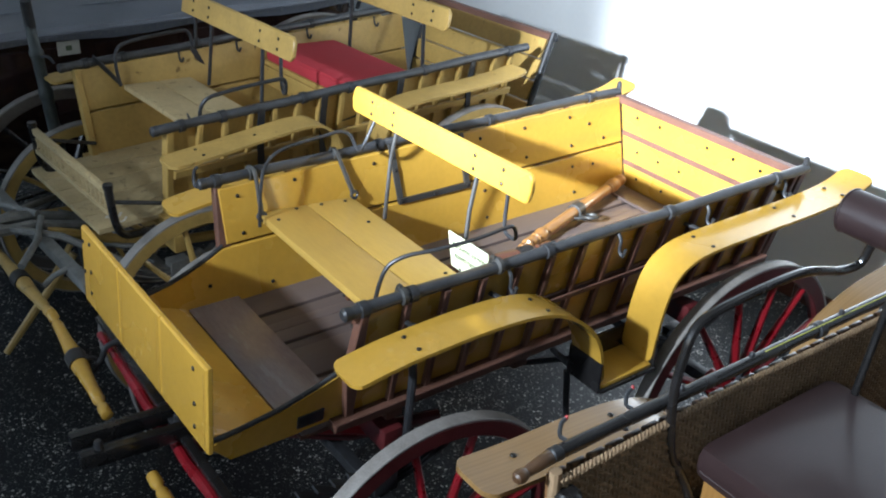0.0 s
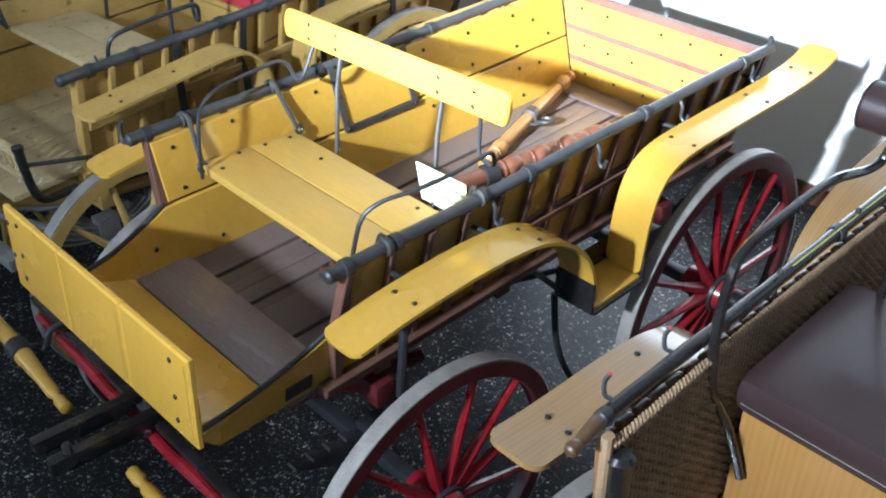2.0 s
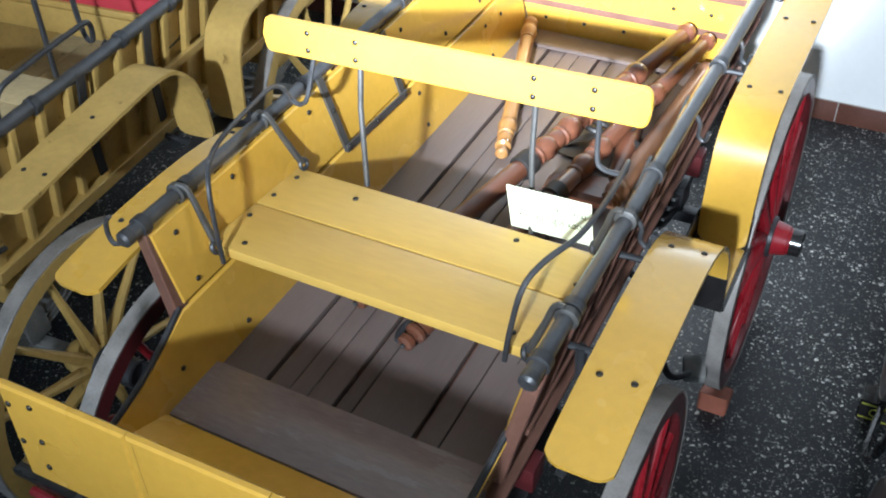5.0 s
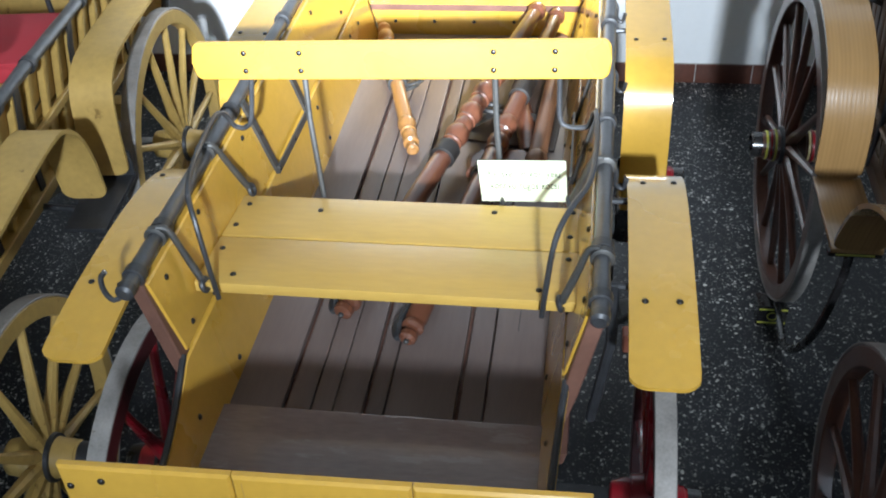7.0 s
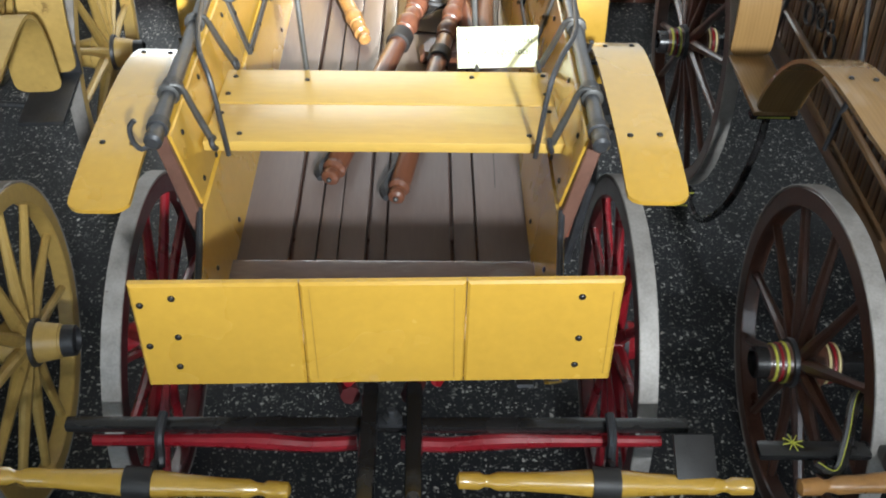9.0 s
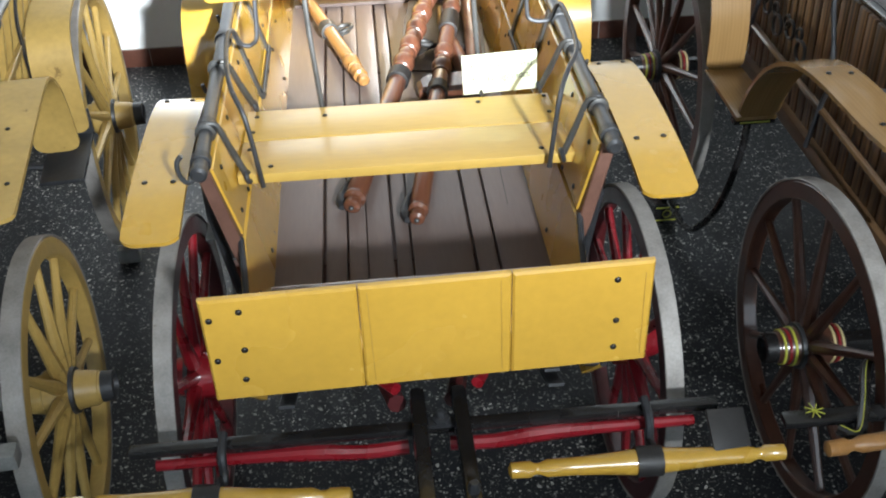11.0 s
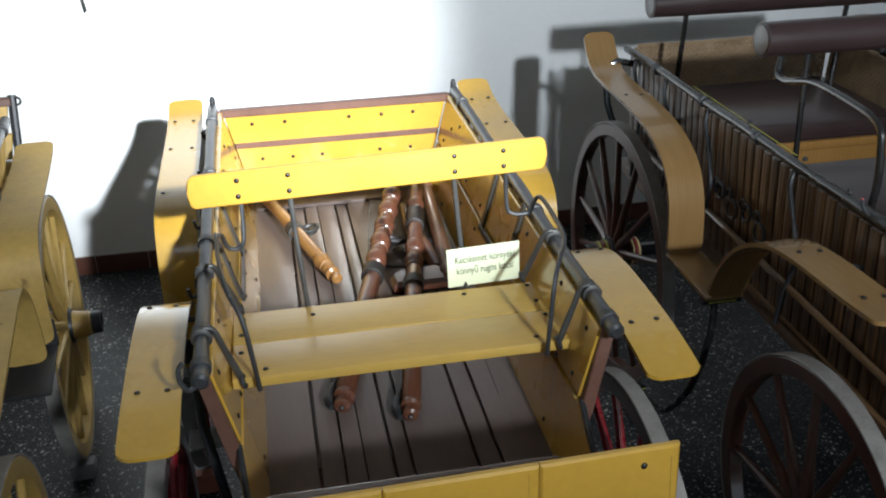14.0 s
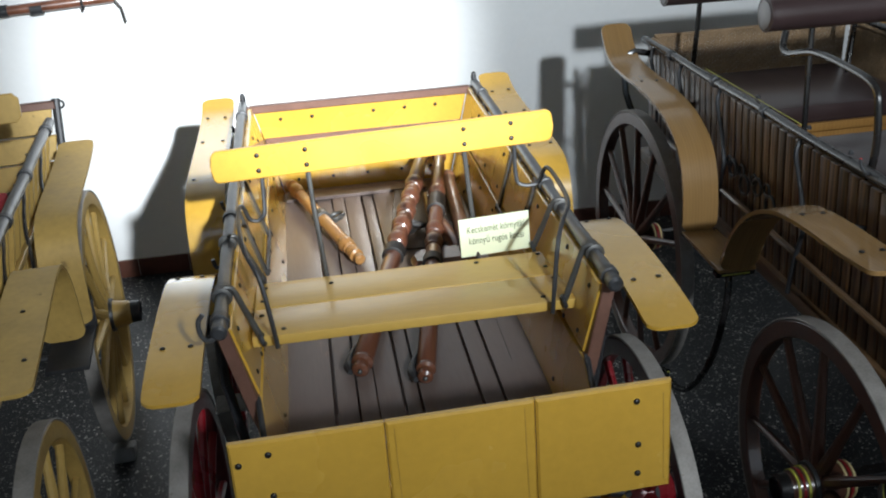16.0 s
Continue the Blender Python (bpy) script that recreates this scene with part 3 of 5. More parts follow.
def main_cart():
    t = cart
    # sides: a low board that sweeps down to the front, a high board above it
    low = [(-0.53, 0.885), (-0.598, 0.975), (-0.50, 0.985), (-0.38, 1.008), (-0.27, 1.045), (-0.18, 1.083), (1.730, 1.083), (1.730, 0.885)]
    high = [(-0.165, 1.094), (-0.165, 1.285), (1.730, 1.285), (1.730, 1.094)]
    for s in (-1, 1):
        lo = part("side_board", prism(low, side_place(s), 0.018), YELLOW, t)
        hi = part("side_board", prism(high, side_place(s), 0.018), YELLOW, t)
        part("joint_strip", prism([(-0.165, 1.074), (-0.165, 1.103), (1.73, 1.103), (1.73, 1.074)], side_place(s, 0.0145), 0.010, bevel=0.002), BROWN_PAINT, t)
        part("edge_iron", tube([(s * (flare(z) + 0.0), y, z + 0.006) for y, z in ((-0.600, 0.975), (-0.50, 0.985), (-0.38, 1.008), (-0.27, 1.045), (-0.18, 1.085))], 0.008, 8, steps=4), IRON, t)
        part("front_upright", prism([(-0.195, 1.06), (-0.175, 1.292), (-0.150, 1.292), (-0.150, 0.89), (-0.176, 0.89)], side_place(s, 0.014), 0.034), BROWN_PAINT, t)
        for k in range(14):
            y = -0.02 + 0.1325 * k
            part("rib", prism([(y - 0.011, 0.875), (y - 0.011, 1.288), (y + 0.011, 1.288), (y + 0.011, 0.875)], side_place(s, 0.020), 0.022), BROWN_PAINT, t)
        part("outer_strip", prism([(-0.16, 1.075), (-0.16, 1.097), (1.73, 1.097), (1.73, 1.075)], side_place(s, 0.036), 0.008, bevel=0.002), BROWN_PAINT, t)
        sill = [(-0.22, 0.865)] + [(-0.2 + 0.10 * k, 0.872 - 0.010 * (k % 2)) for k in range(19)] + [(1.735, 0.87), (1.735, 0.905), (-0.22, 0.90)]
        part("sill", prism(sill, side_place(s, 0.030), 0.045), BROWN_PAINT, t)
        rail_rod(t, s, -0.215, 1.757, 0.481, 0.494, 1.308, 1.300)
        # rail hooks on the outside
        for y in (0.33, 0.78, 1.20, 1.62):
            part("hook", tube([(s * 0.492, y, 1.300), (s * 0.512, y, 1.272), (s * 0.512, y, 1.235), (s * 0.53, y, 1.222), (s * 0.538, y, 1.25)], 0.006, 7, steps=3), IRON, t)
        # straps from the rail to the seat and the angled bracket behind it
        inner = lambda y, z, d=0.011: Vector((s * (flare(z) - d), y, z))
        part("seat_strap", tube([(s * 0.478, -0.035, 1.335), (s * 0.455, -0.03, 1.325), (s * 0.436, -0.030, 1.27), (s * 0.403, -0.035, 1.180)], [0.006, 0.006, 0.007, 0.007, 0.0075, 0.008, 0.008, 0.009], 8, steps=3), STRAP, t)
        part("strap_wrap", lathe([(0, 0.020), (0.003, 0.026), (0.017, 0.026), (0.020, 0.020)], along((s * 0.483, -0.045, 1.310), (s * 0.484, 0.3, 1.309)), 14), STRAP, t)
        part("strap_wrap", lathe([(0, 0.020), (0.003, 0.026), (0.017, 0.026), (0.020, 0.020)], along((s * 0.485, 0.288, 1.309), (s * 0.486, 0.5, 1.308)), 14), STRAP, t)
        part("seat_strap", tube([(s * 0.480, 0.29, 1.335), (s * 0.457, 0.295, 1.325), (s * 0.437, 0.312, 1.26), (s * 0.408, 0.335, 1.172)], [0.006, 0.006, 0.007, 0.007, 0.0075, 0.008, 0.008, 0.009], 8, steps=3), STRAP, t)
        part("seat_eye", ring_of((s * 0.405, 0.338, 1.168), 0.013, 0.006, (1, 0, 0.3)), IRON, t)
        part("seat_eye", ring_of((s * 0.400, -0.037, 1.176), 0.014, 0.007, (1, 0, 0.3)), IRON, t)
        part("angle_bracket", tube([inner(0.528, 1.312, 0.013), inner(0.545, 1.082, 0.014)], 0.01, flat=(0.024, 0.008, (1, 0, 0))), STRAP, t)
        part("angle_bracket", tube([inner(0.535, 1.092, 0.021), inner(0.872, 1.086, 0.021)], 0.01, flat=(0.024, 0.006, (1, 0, 0))), STRAP, t)
        part("angle_bracket", tube([inner(0.862, 1.075, 0.014), inner(0.852, 1.29, 0.013)], 0.01, flat=(0.024, 0.008, (1, 0, 0))), STRAP, t)
        bolts(t, [inner(0.546, 1.092, 0.024), inner(0.70, 1.089, 0.024), inner(0.860, 1.087, 0.024), inner(0.537, 1.21, 0.018)], (-s, 0, 0.2))
        bolts(t, [inner(y, z, 0.009) for y, z in ((-0.10, 1.25), (-0.10, 1.12), (0.02, 1.10), (-0.02, 0.925), (-0.25, 0.97), (0.95, 1.25), (0.95, 1.13), (1.18, 1.25), (1.18, 1.13), (1.43, 1.25), (1.54, 1.205), (1.43, 1.13), (1.62, 1.13),
                                                 (0.95, 1.04), (1.18, 1.04), (1.43, 1.04), (1.55, 1.03), (0.95, 0.93), (1.43, 0.93), (0.45, 1.25), (0.12, 1.26))], (-s, 0, 0.2))
        # mudguards with the step between them
        dz = 0.0 if s > 0 else -0.034
        f = fender(t, s, FENDER_FRONT, 0.540, 0.676, YELLOW, dz)
        bolts(t, [(s * x, y, at_profile(FENDER_FRONT, y, dz) + 0.006) for x, y in ((0.573, -0.089), (0.642, -0.086), (0.578, 0.351), (0.650, 0.358))], (0, 0, 1))
        r = fender(t, s, FENDER_REAR, 0.540, 0.676, YELLOW)
        bolts(t, [(s * x, y, at_profile(FENDER_REAR, y) + 0.006) for x, y in ((0.570, 1.064), (0.652, 1.068), (0.572, 1.486), (0.651, 1.491), (0.575, 1.77), (0.648, 1.775))], (0, 0, 1))
        step = part("step", box((s * 0.608, 0.714, 0.866), (0.136, 0.226, 0.016), bevel=0.004), YELLOW, t)
        part("step_iron", box((s * 0.608, 0.720, 0.850), (0.150, 0.250, 0.014), bevel=0.003), BLACK, step)
        for y, dy in ((0.590, -0.010), (0.840, 0.010)):
            part("step_guard", box((s * 0.606, y, 0.905), (0.146, 0.010, 0.115), bevel=0.004), BLACK, step)
        part("step_guard", box((s * 0.533, 0.720, 0.900), (0.010, 0.262, 0.10), bevel=0.004), BLACK, step)
        for y in (0.62, 0.80):
            part("step_stay", tube([(s * 0.42, y, 0.86), (s * 0.52, y, 0.845), (s * 0.60, y, 0.845)], 0.010, 8), IRON, t)
        for y, z in ((-0.02, 1.225 + dz), (0.30, 1.21 + dz), (1.15, 1.222), (1.66, 1.222)):
            part("guard_stay", tube([(s * 0.452, y, z - 0.01), (s * 0.50, y, z - 0.004), (s * 0.60, y, z - 0.004)], 0.008, 8), IRON, t)
        part("prop_iron", tube([(s * 0.51, -0.02, 1.225), (s * 0.515, -0.015, 1.05), (s * 0.48, -0.01, 0.78)], 0.013, 8), IRON, t)
        # arm iron from the seat's corner, over the rail, to the backrest
        dx, dy = (0.0, 0.0) if s > 0 else (0.022, -0.045)
        part("arm_iron", tube([(s * 0.362, -0.064, 1.160), (s * 0.370, -0.055, 1.240), (s * 0.386, -0.030, 1.345), (s * 0.412 , 0.020, 1.386), (s * (0.450 - dx), 0.100, 1.402), (s * (0.462 - dx), 0.23, 1.406),
                               (s * (0.460 - dx), 0.345 + dy, 1.412), (s * (0.452 - dx), 0.380 + dy, 1.395), (s * (0.442 - dx), 0.395 + dy, 1.355), (s * (0.425 - dx), 0.398 + dy, 1.345), (s * 0.390, 0.400 + dy, 1.348), (s * 0.374, 0.405 + dy, 1.372), (s * 0.371, 0.414, 1.475)], 0.0064, 8, steps=4), IRON, t)
    # iron hooks at the front of one rail
    part("rein_hook", tube([(-0.482, -0.212, 1.300), (-0.506, -0.225, 1.292), (-0.522, -0.222, 1.312), (-0.524, -0.216, 1.342), (-0.512, -0.212, 1.358)], 0.006, 7, steps=3), IRON, t)
    # tail boards
    tl = lambda y: (lambda u, v, w: Vector((u, y + w + (v - 0.89) * 0.02, v)))
    for z0, z1 in ((0.888, 1.000), (1.012, 1.128), (1.142, 1.262)):
        part("tail_board", prism([(-flare(z0) + 0.010, z0), (flare(z0) - 0.010, z0), (flare(z1) - 0.010, z1), (-flare(z1) + 0.010, z1)], tl(1.742), 0.02), YELLOW, t)
    for z in (1.006, 1.135):
        part("tail_batten", prism([(-flare(z) + 0.012, z - 0.012), (flare(z) - 0.012, z - 0.012), (flare(z) - 0.012, z + 0.012), (-flare(z) + 0.012, z + 0.012)], tl(1.735), 0.016), BROWN_PAINT, t)
    part("tail_rail", prism([(-0.462, 1.260), (0.462, 1.260), (0.468, 1.290), (-0.468, 1.290)], tl(1.739), 0.034), BROWN_PAINT, t)
    bolts(t, [(x, 1.734, z) for z, xs in ((1.226, (-0.345, -0.213, 0.049, 0.183, 0.316)), (1.073, (-0.317, -0.193, -0.072, 0.17, 0.30)), (0.95, (-0.30, -0.15, 0.0, 0.15, 0.28))) for x in xs], (0, -1, 0))
    for s in (-1, 1):
        part("tail_upright", prism([(1.724, 0.86), (1.724, 1.29), (1.758, 1.29), (1.758, 0.86)], side_place(s, 0.018), 0.030), BROWN_PAINT, t)
        part("tail_pin", lathe([(0, 0.011), (0.03, 0.012), (0.045, 0.009), (0.05, 0.003)], Matrix.Translation((s * 0.491, 1.752, 1.297)), 10), IRON, t)
    # floor
    for a, b, low in ((-0.385, -0.241, 0), (-0.231, -0.174, 1), (-0.168, -0.119, 0), (-0.116, -0.049, 0), (-0.040, 0.000, 1), (0.006, 0.166, 0), (0.176, 0.231, 1), (0.237, 0.385, 0)):
        part("plank", box(((a + b) / 2, 0.705, 0.882 - 0.006 * low), (b - a, 2.03, 0.022), bevel=0.003), PLANK, t)
    part("plank_crack", box((0.298, 0.42, 0.8935), (0.0018, 0.52, 0.0012), Euler((0, 0, -0.02)).to_matrix(), 0), BOLT, t)
    # backing board added to block light, so the plank gaps stay dark
    part("gap_backing", box((0, 0.705, 0.858), (0.76, 2.03, 0.010), None, 0.002), BROWN_PAINT, t)
    part("foot_plank", box((0, -0.247, 0.897), (0.755, 0.185, 0.026), bevel=0.005), PLANK_SHEEN, t)
    part("rear_plank", box((-0.06, 1.665, 0.898), (0.60, 0.105, 0.014), bevel=0.003), PLANK, t)
    for y in (0.0, 0.5, 1.1, 1.65):
        part("cross_beam", box((0, y, 0.843), (0.80, 0.06, 0.05), bevel=0.005), BROWN_PAINT, t)
    part("toe_board", prism([(-0.378, -0.345), (0.378, -0.345), (0.390, -0.598), (-0.390, -0.598)], lambda u, v, w: Vector((u, v, 0.905 + (-0.345 - v) * 0.36 + w)), 0.018), YELLOW, t)
    # dash: three boards that lean back a little
    dp = lambda u, v, w: Vector((u, -0.618 + 0.0225 * u + (v - 1.15) * 0.07 + w, v))
    for a, b in ((-0.449, -0.1345), (-0.1325, 0.1795), (0.1815, 0.478)):
        part("dash_board", prism([(a, 1.014), (b, 1.014), (b, 1.276), (a, 1.276)], dp, 0.020, bevel=0.005), YELLOW, t)
    for x, z0, z1 in ((-0.112, 1.03, 1.262), (0.160, 1.03, 1.262), (0.462, 1.035, 1.25)):
        part("seam", prism([(x, z0), (x + 0.0016, z0), (x - 0.002, z1), (x - 0.0036, z1)], lambda u, v, w: dp(u, v, w - 0.0102), 0.001, bevel=0), SEAM, t)
    part("dash_backing", prism([(-0.30, 1.02), (0.33, 1.02), (0.33, 1.10), (-0.30, 1.10)], lambda u, v, w: dp(u, v, w + 0.018), 0.014), YELLOW, t)
    bolts(t, [dp(x, z, -0.010) for x, z in ((-0.432, 1.228), (-0.371, 1.244), (-0.430, 1.124), (-0.372, 1.147), (-0.380, 1.069), (0.400, 1.238), (0.404, 1.132), (0.403, 1.060))], (0, -1, 0.16))
    for s in (-1, 1):
        part("dash_iron", tube([dp(s * 0.37, 1.22, 0.014), dp(s * 0.37, 1.05, 0.014), (s * 0.36, -0.60, 0.985), (s * 0.34, -0.42, 0.89)], 0.01, flat=(0.03, 0.007, (0, 1, 0)), steps=3), IRON, t)
    # seat
    tilt = Euler((radians(-4.6), 0, 0)).to_matrix()
    seat_z = lambda y: 1.1775 - y * 0.080
    part("seat_board", box((0.005, 0.056, seat_z(0.056) - 0.014), (0.865, 0.186, 0.028), tilt, 0.005), YELLOW_SEAT, t)
    part("seat_board", box((0.005, 0.246, seat_z(0.246) - 0.014), (0.865, 0.184, 0.028), tilt, 0.005), YELLOW_SEAT, t)
    for x in (-0.39, 0.40):
        part("seat_bearer", box((x, 0.19, 1.130), (0.04, 0.26, 0.03), tilt, 0.005), YELLOW, t)
    bolts(t, [(x, y, seat_z(y)) for x, y in ((-0.345, 0.0), (0.352, 0.0), (-0.405, 0.10), (0.412, 0.12), (-0.405, 0.20), (0.412, 0.21), (-0.400, 0.295), (0.415, 0.315), (-0.210, 0.279), (0.224, 0.302))], (0, 0, 1))
    # backrest on four irons
    n = 10
    h, x0, x1, zc = 0.046, -0.510, 0.487, 1.513
    out = []
    for cx, a0 in ((x1 - 0.022, -90), (x0 + 0.022, 90)):
        for k in range(n + 1):
            a = radians(a0 + 180 * k / n)
            out.append((cx + 0.022 * math.cos(a) * (1 if abs(math.cos(a)) > 0 else 0), zc + h * (abs(math.sin(a)) ** 0.6) * (1 if math.sin(a) > 0 else -1)))
    rp = lambda u, v, w: Vector((u, 0.405 + (v - zc) * 0.12 + w, v + 0.027 * u))
    part("backrest", prism(out, rp, 0.018, bevel=0.004), YELLOW, t)
    bolts(t, [rp(x, z, -0.009) for x in (-0.377, -0.240, 0.220, 0.360) for z in (1.491, 1.535)], (0, -1, 0.2))
    for x in (-0.240, 0.220):
        part("backrest_iron", tube([rp(x, 1.543, 0.014), rp(x, 1.478, 0.014), (x + 0.005, 0.385, 1.36), (x + 0.02, 0.352, 1.145)], 0.0075, 8), STRAP, t)
    # wheels, springs, draught gear
    for s in (-1, 1):
        wheel(t, s * 0.640, -0.02, 0.480, s, RED_DARK, RED, RED, TYRE, BLACK, 12)
        wheel(t, s * 0.655, 1.335, 0.538, s, RED_DARK, RED, RED, TYRE, BLACK, 14)
    undercarriage(t, -0.02, 0.48, 1.335, 0.538, 0.64, RED_DARK, IRON, 0.86)
    part("splinter_bar", box((0.0, -0.555, 0.773), (1.40, 0.030, 0.024), bevel=0.006), BLACK, t)
    for s in (-1, 1):
        part("splinter_bar_face", tube([(s * 0.64, -0.575, 0.742), (s * 0.30, -0.575, 0.742), (s * 0.16, -0.575, 0.728), (s * 0.05, -0.57, 0.728)], [0.013, 0.014, 0.015, 0.019, 0.020, 0.019, 0.018, 0.018], 10, steps=3), RED, t)
        part("pole_cheek", box((s * 0.05 + 0.03, -0.66, 0.80), (0.038, 0.40, 0.055), Euler((radians(-4), 0, 0)).to_matrix(), 0.014), BLACK, t)
        part("hanger", tube([(s * 0.50 + 0.02, -0.545, 0.80), (s * 0.50 + 0.02, -0.60, 0.79), (s * 0.50 + 0.02, -0.62, 0.75), (s * 0.50 + 0.02, -0.64, 0.73)], 0.011, 8, steps=3), IRON, t)
        part("hanger_ring", ring_of((s * 0.50 + 0.02, -0.668, 0.735), 0.032, 0.008, (1, 0.2, 0.1)), IRON, t)
        part("hound_iron", tube([(s * 0.10 + 0.03, -0.45, 0.80), (s * 0.22, -0.25, 0.76), (s * 0.30, 0.0, 0.70)], 0.016, 8), RED, t)
    part("cheek_bolt", lathe([(0, 0.014), (0.02, 0.014), (0.03, 0.009)], Matrix.Translation((0.08, -0.80, 0.835)), 8), IRON, t)
    part("side_plate", box((0.396, -0.285, 0.935), (0.006, 0.085, 0.050), Euler((0, radians(13), 0)).to_matrix(), 0.002), IRON, t)
    part("iron_plate", box((-0.52, 0.21, 0.835), (0.13, 0.075, 0.010), Euler((radians(8), 0, 0)).to_matrix(), 0.003), GREYIRON, t)
    part("brake_pedal", box((0.605, 0.80, 0.385), (0.07, 0.085, 0.04), Euler((0.2, 0, 0.3)).to_matrix(), 0.012), GREYIRON, t)
    part("leather_flap", box((0.694, -0.655, 0.786), (0.092, 0.010, 0.105), Euler((-1.05, 0.06, 0.05)).to_matrix(), 0.004), HARNESS, t, "black leather flap")
    part("king_bolt", lathe([(0, 0.022), (0.016, 0.022), (0.02, 0.012), (0.035, 0.011), (0.038, 0.006)], Matrix.Translation((0.03, -0.55, 0.783)), 6), IRON, t)
    part("cross_plate", box((0.03, -0.555, 0.786), (0.13, 0.03, 0.010), None, 0.003), IRON, t)
    part("brake_lever", tube([(0.52, 0.60, 0.84), (0.53, 0.62, 0.62), (0.555, 0.69, 0.44), (0.60, 0.77, 0.39)], 0.011, 8, steps=4), IRON, t)


main_cart()
for x, dip in ((-0.510, 3.5), (0.497, 0.5)):
    swingletree(pose(x, -0.694, 0.750, 0, dip, -1), YELLOW, "glossy yellow turned swingletree with black leather loop", 0.65)
for i, (x, y) in enumerate(((0.655, 1.035), (-0.655, 1.035))):
    c = thing("wheel_chock", Matrix.Translation((x, y, 0)), "reddish wooden wheel block on the floor", "wheel chock", group="wheel chocks")
    part("block", prism([(-0.05, 0.0), (0.055, 0.0), (0.055, 0.035), (-0.05, 0.085)], lambda u, v, w: Vector((w, u, v)), 0.10, bevel=0.006), CHOCK, c)


# ---------------------------------------------------------------- load lying in the yellow cart
def turned_pole(p, q, r, material, label, beads, bands=()):
    """A turned draught pole from p to q; beads: places of the turned rings, bands: black wrapped stretches."""
    L = (Vector(q) - Vector(p)).length
    t = thing("turned_pole", along(p, q), label, "wooden pole", group="turned poles")
    prof = [(0, r * 0.45), (0.006, r * 0.72), (0.020, r * 0.76), (0.030, r * 0.55), (0.038, r * 0.62), (0.044, r * 0.95), (0.054, r * 0.95), (0.060, r * 0.70), (0.075, r * 0.92)]
    marks = sorted(beads)
    last = 0.05
    for b in marks:
        h = b * L
        prof += [(h - 0.046, r * 0.90), (h - 0.038, r * 0.80), (h - 0.034, r * 0.98), (h - 0.027, r * 0.98), (h - 0.022, r * 0.82), (h - 0.006, r * 1.06), (h + 0.012, r * 1.15), (h + 0.028, r * 1.05), (h + 0.038, r * 0.86), (h + 0.046, r * 0.92)]
    prof += [(L - 0.06, r * 0.8), (L - 0.045, r * 0.7), (L - 0.03, r * 1.0), (L - 0.008, r * 0.9), (L, r * 0.5)]
    prof = [a for i, a in enumerate(prof) if i == 0 or a[0] > prof[i - 1][0]]
    shaft = part("shaft", lathe(prof, Matrix(), 18), material, t)
    for a, b in bands:
        part("leather_wrap", lathe([(a * L, r * 0.98), (a * L + 0.003, r * 1.16), (b * L - 0.003, r * 1.16), (b * L, r * 0.98)], Matrix(), 18), HARNESS, t)
    return t


pole_a = turned_pole((-0.157, 0.150, 0.925), (0.245, 1.690, 1.030), 0.0335, TURNED, "glossy red-brown turned pole lying in the cart", (0.49, 0.565, 0.64, 0.715, 0.79), ((0.42, 0.455),))
pole_b = turned_pole((0.024, 0.075, 0.920), (0.315, 1.690, 1.010), 0.0305, TURNED, "glossy red-brown turned pole with black wraps, in the cart", (0.50, 0.56, 0.76), ((0.40, 0.43), (0.66, 0.73)))
for pole, r in ((pole_a, 0.0335), (pole_b, 0.0305)):      # forked end irons
    part("end_iron", tube([(r * 0.9, -0.012, 0.012), (r * 1.35, -0.012, 0.05), (r * 1.2, -0.010, 0.10), (r * 0.6, 0.0, 0.14)], [0.010, 0.014, 0.015, 0.014, 0.012], 8, steps=3), IRON, pole, "dark forked end iron")
    part("end_bolt", lathe([(0, 0.008), (0.006, 0.007), (0.009, 0.003)], Matrix.Translation((0, 0, 0.0)) @ pose(0, 0, 0, 180, 0, 0), 8), STRAP, pole)
pole_c = turned_pole((0.287, 0.80, 0.928), (0.335, 1.62, 0.940), 0.032, wood("dull_turned_wood", (0.10, 0.04, 0.02), (0.22, 0.11, 0.06), 0.4, axis=2, rings=8, coat=0.2), "dull brown smooth wooden pole lying in the cart", (0.06,))
pole_d = turned_pole((-0.096, 0.900, 0.922), (-0.338, 1.685, 0.950), 0.027, TURNED_PALE, "pale varnished turned pole with an iron ring, in the cart", (0.17, 0.88))
part("iron_clasp", lathe([(0.40, 0.027), (0.402, 0.034), (0.445, 0.034), (0.447, 0.027)], Matrix(), 16), STRAP, pole_d, "iron clasp")
part("iron_ring", ring_of((-0.060, -0.010, 0.43), 0.034, 0.008, (0.2, 1, 0.2)), STRAP, pole_d)
part("iron_ring", ring_of((-0.045, -0.005, 0.38), 0.024, 0.006, (0.3, 1, 0.5)), STRAP, pole_d)
yoke = thing("neck_yoke", Matrix.Translation((0.20, 1.12, 0.893)), "glossy red-brown forked wooden yoke under the poles", "yoke")
part("arm", tube([(0.02, 0.34, 0.030), (0.015, 0.16, 0.026), (0.030, 0.02, 0.025), (0.050, -0.12, 0.025), (0.058, -0.20, 0.024)], [0.016, 0.017, 0.018, 0.019, 0.020, 0.021, 0.023, 0.025, 0.028, 0.030, 0.032, 0.033, 0.032, 0.030, 0.028, 0.028, 0.026, 0.025, 0.024, 0.022, 0.020], 12, steps=5), TURNED, yoke)
part("cross_piece", prism([(-0.115, -0.33), (0.075, -0.33), (0.085, -0.25), (0.055, -0.205), (-0.085, -0.215), (-0.120, -0.26)], lambda u, v, w: Vector((u, v, 0.024 + w)), 0.046, bevel=0.014), TURNED, yoke)
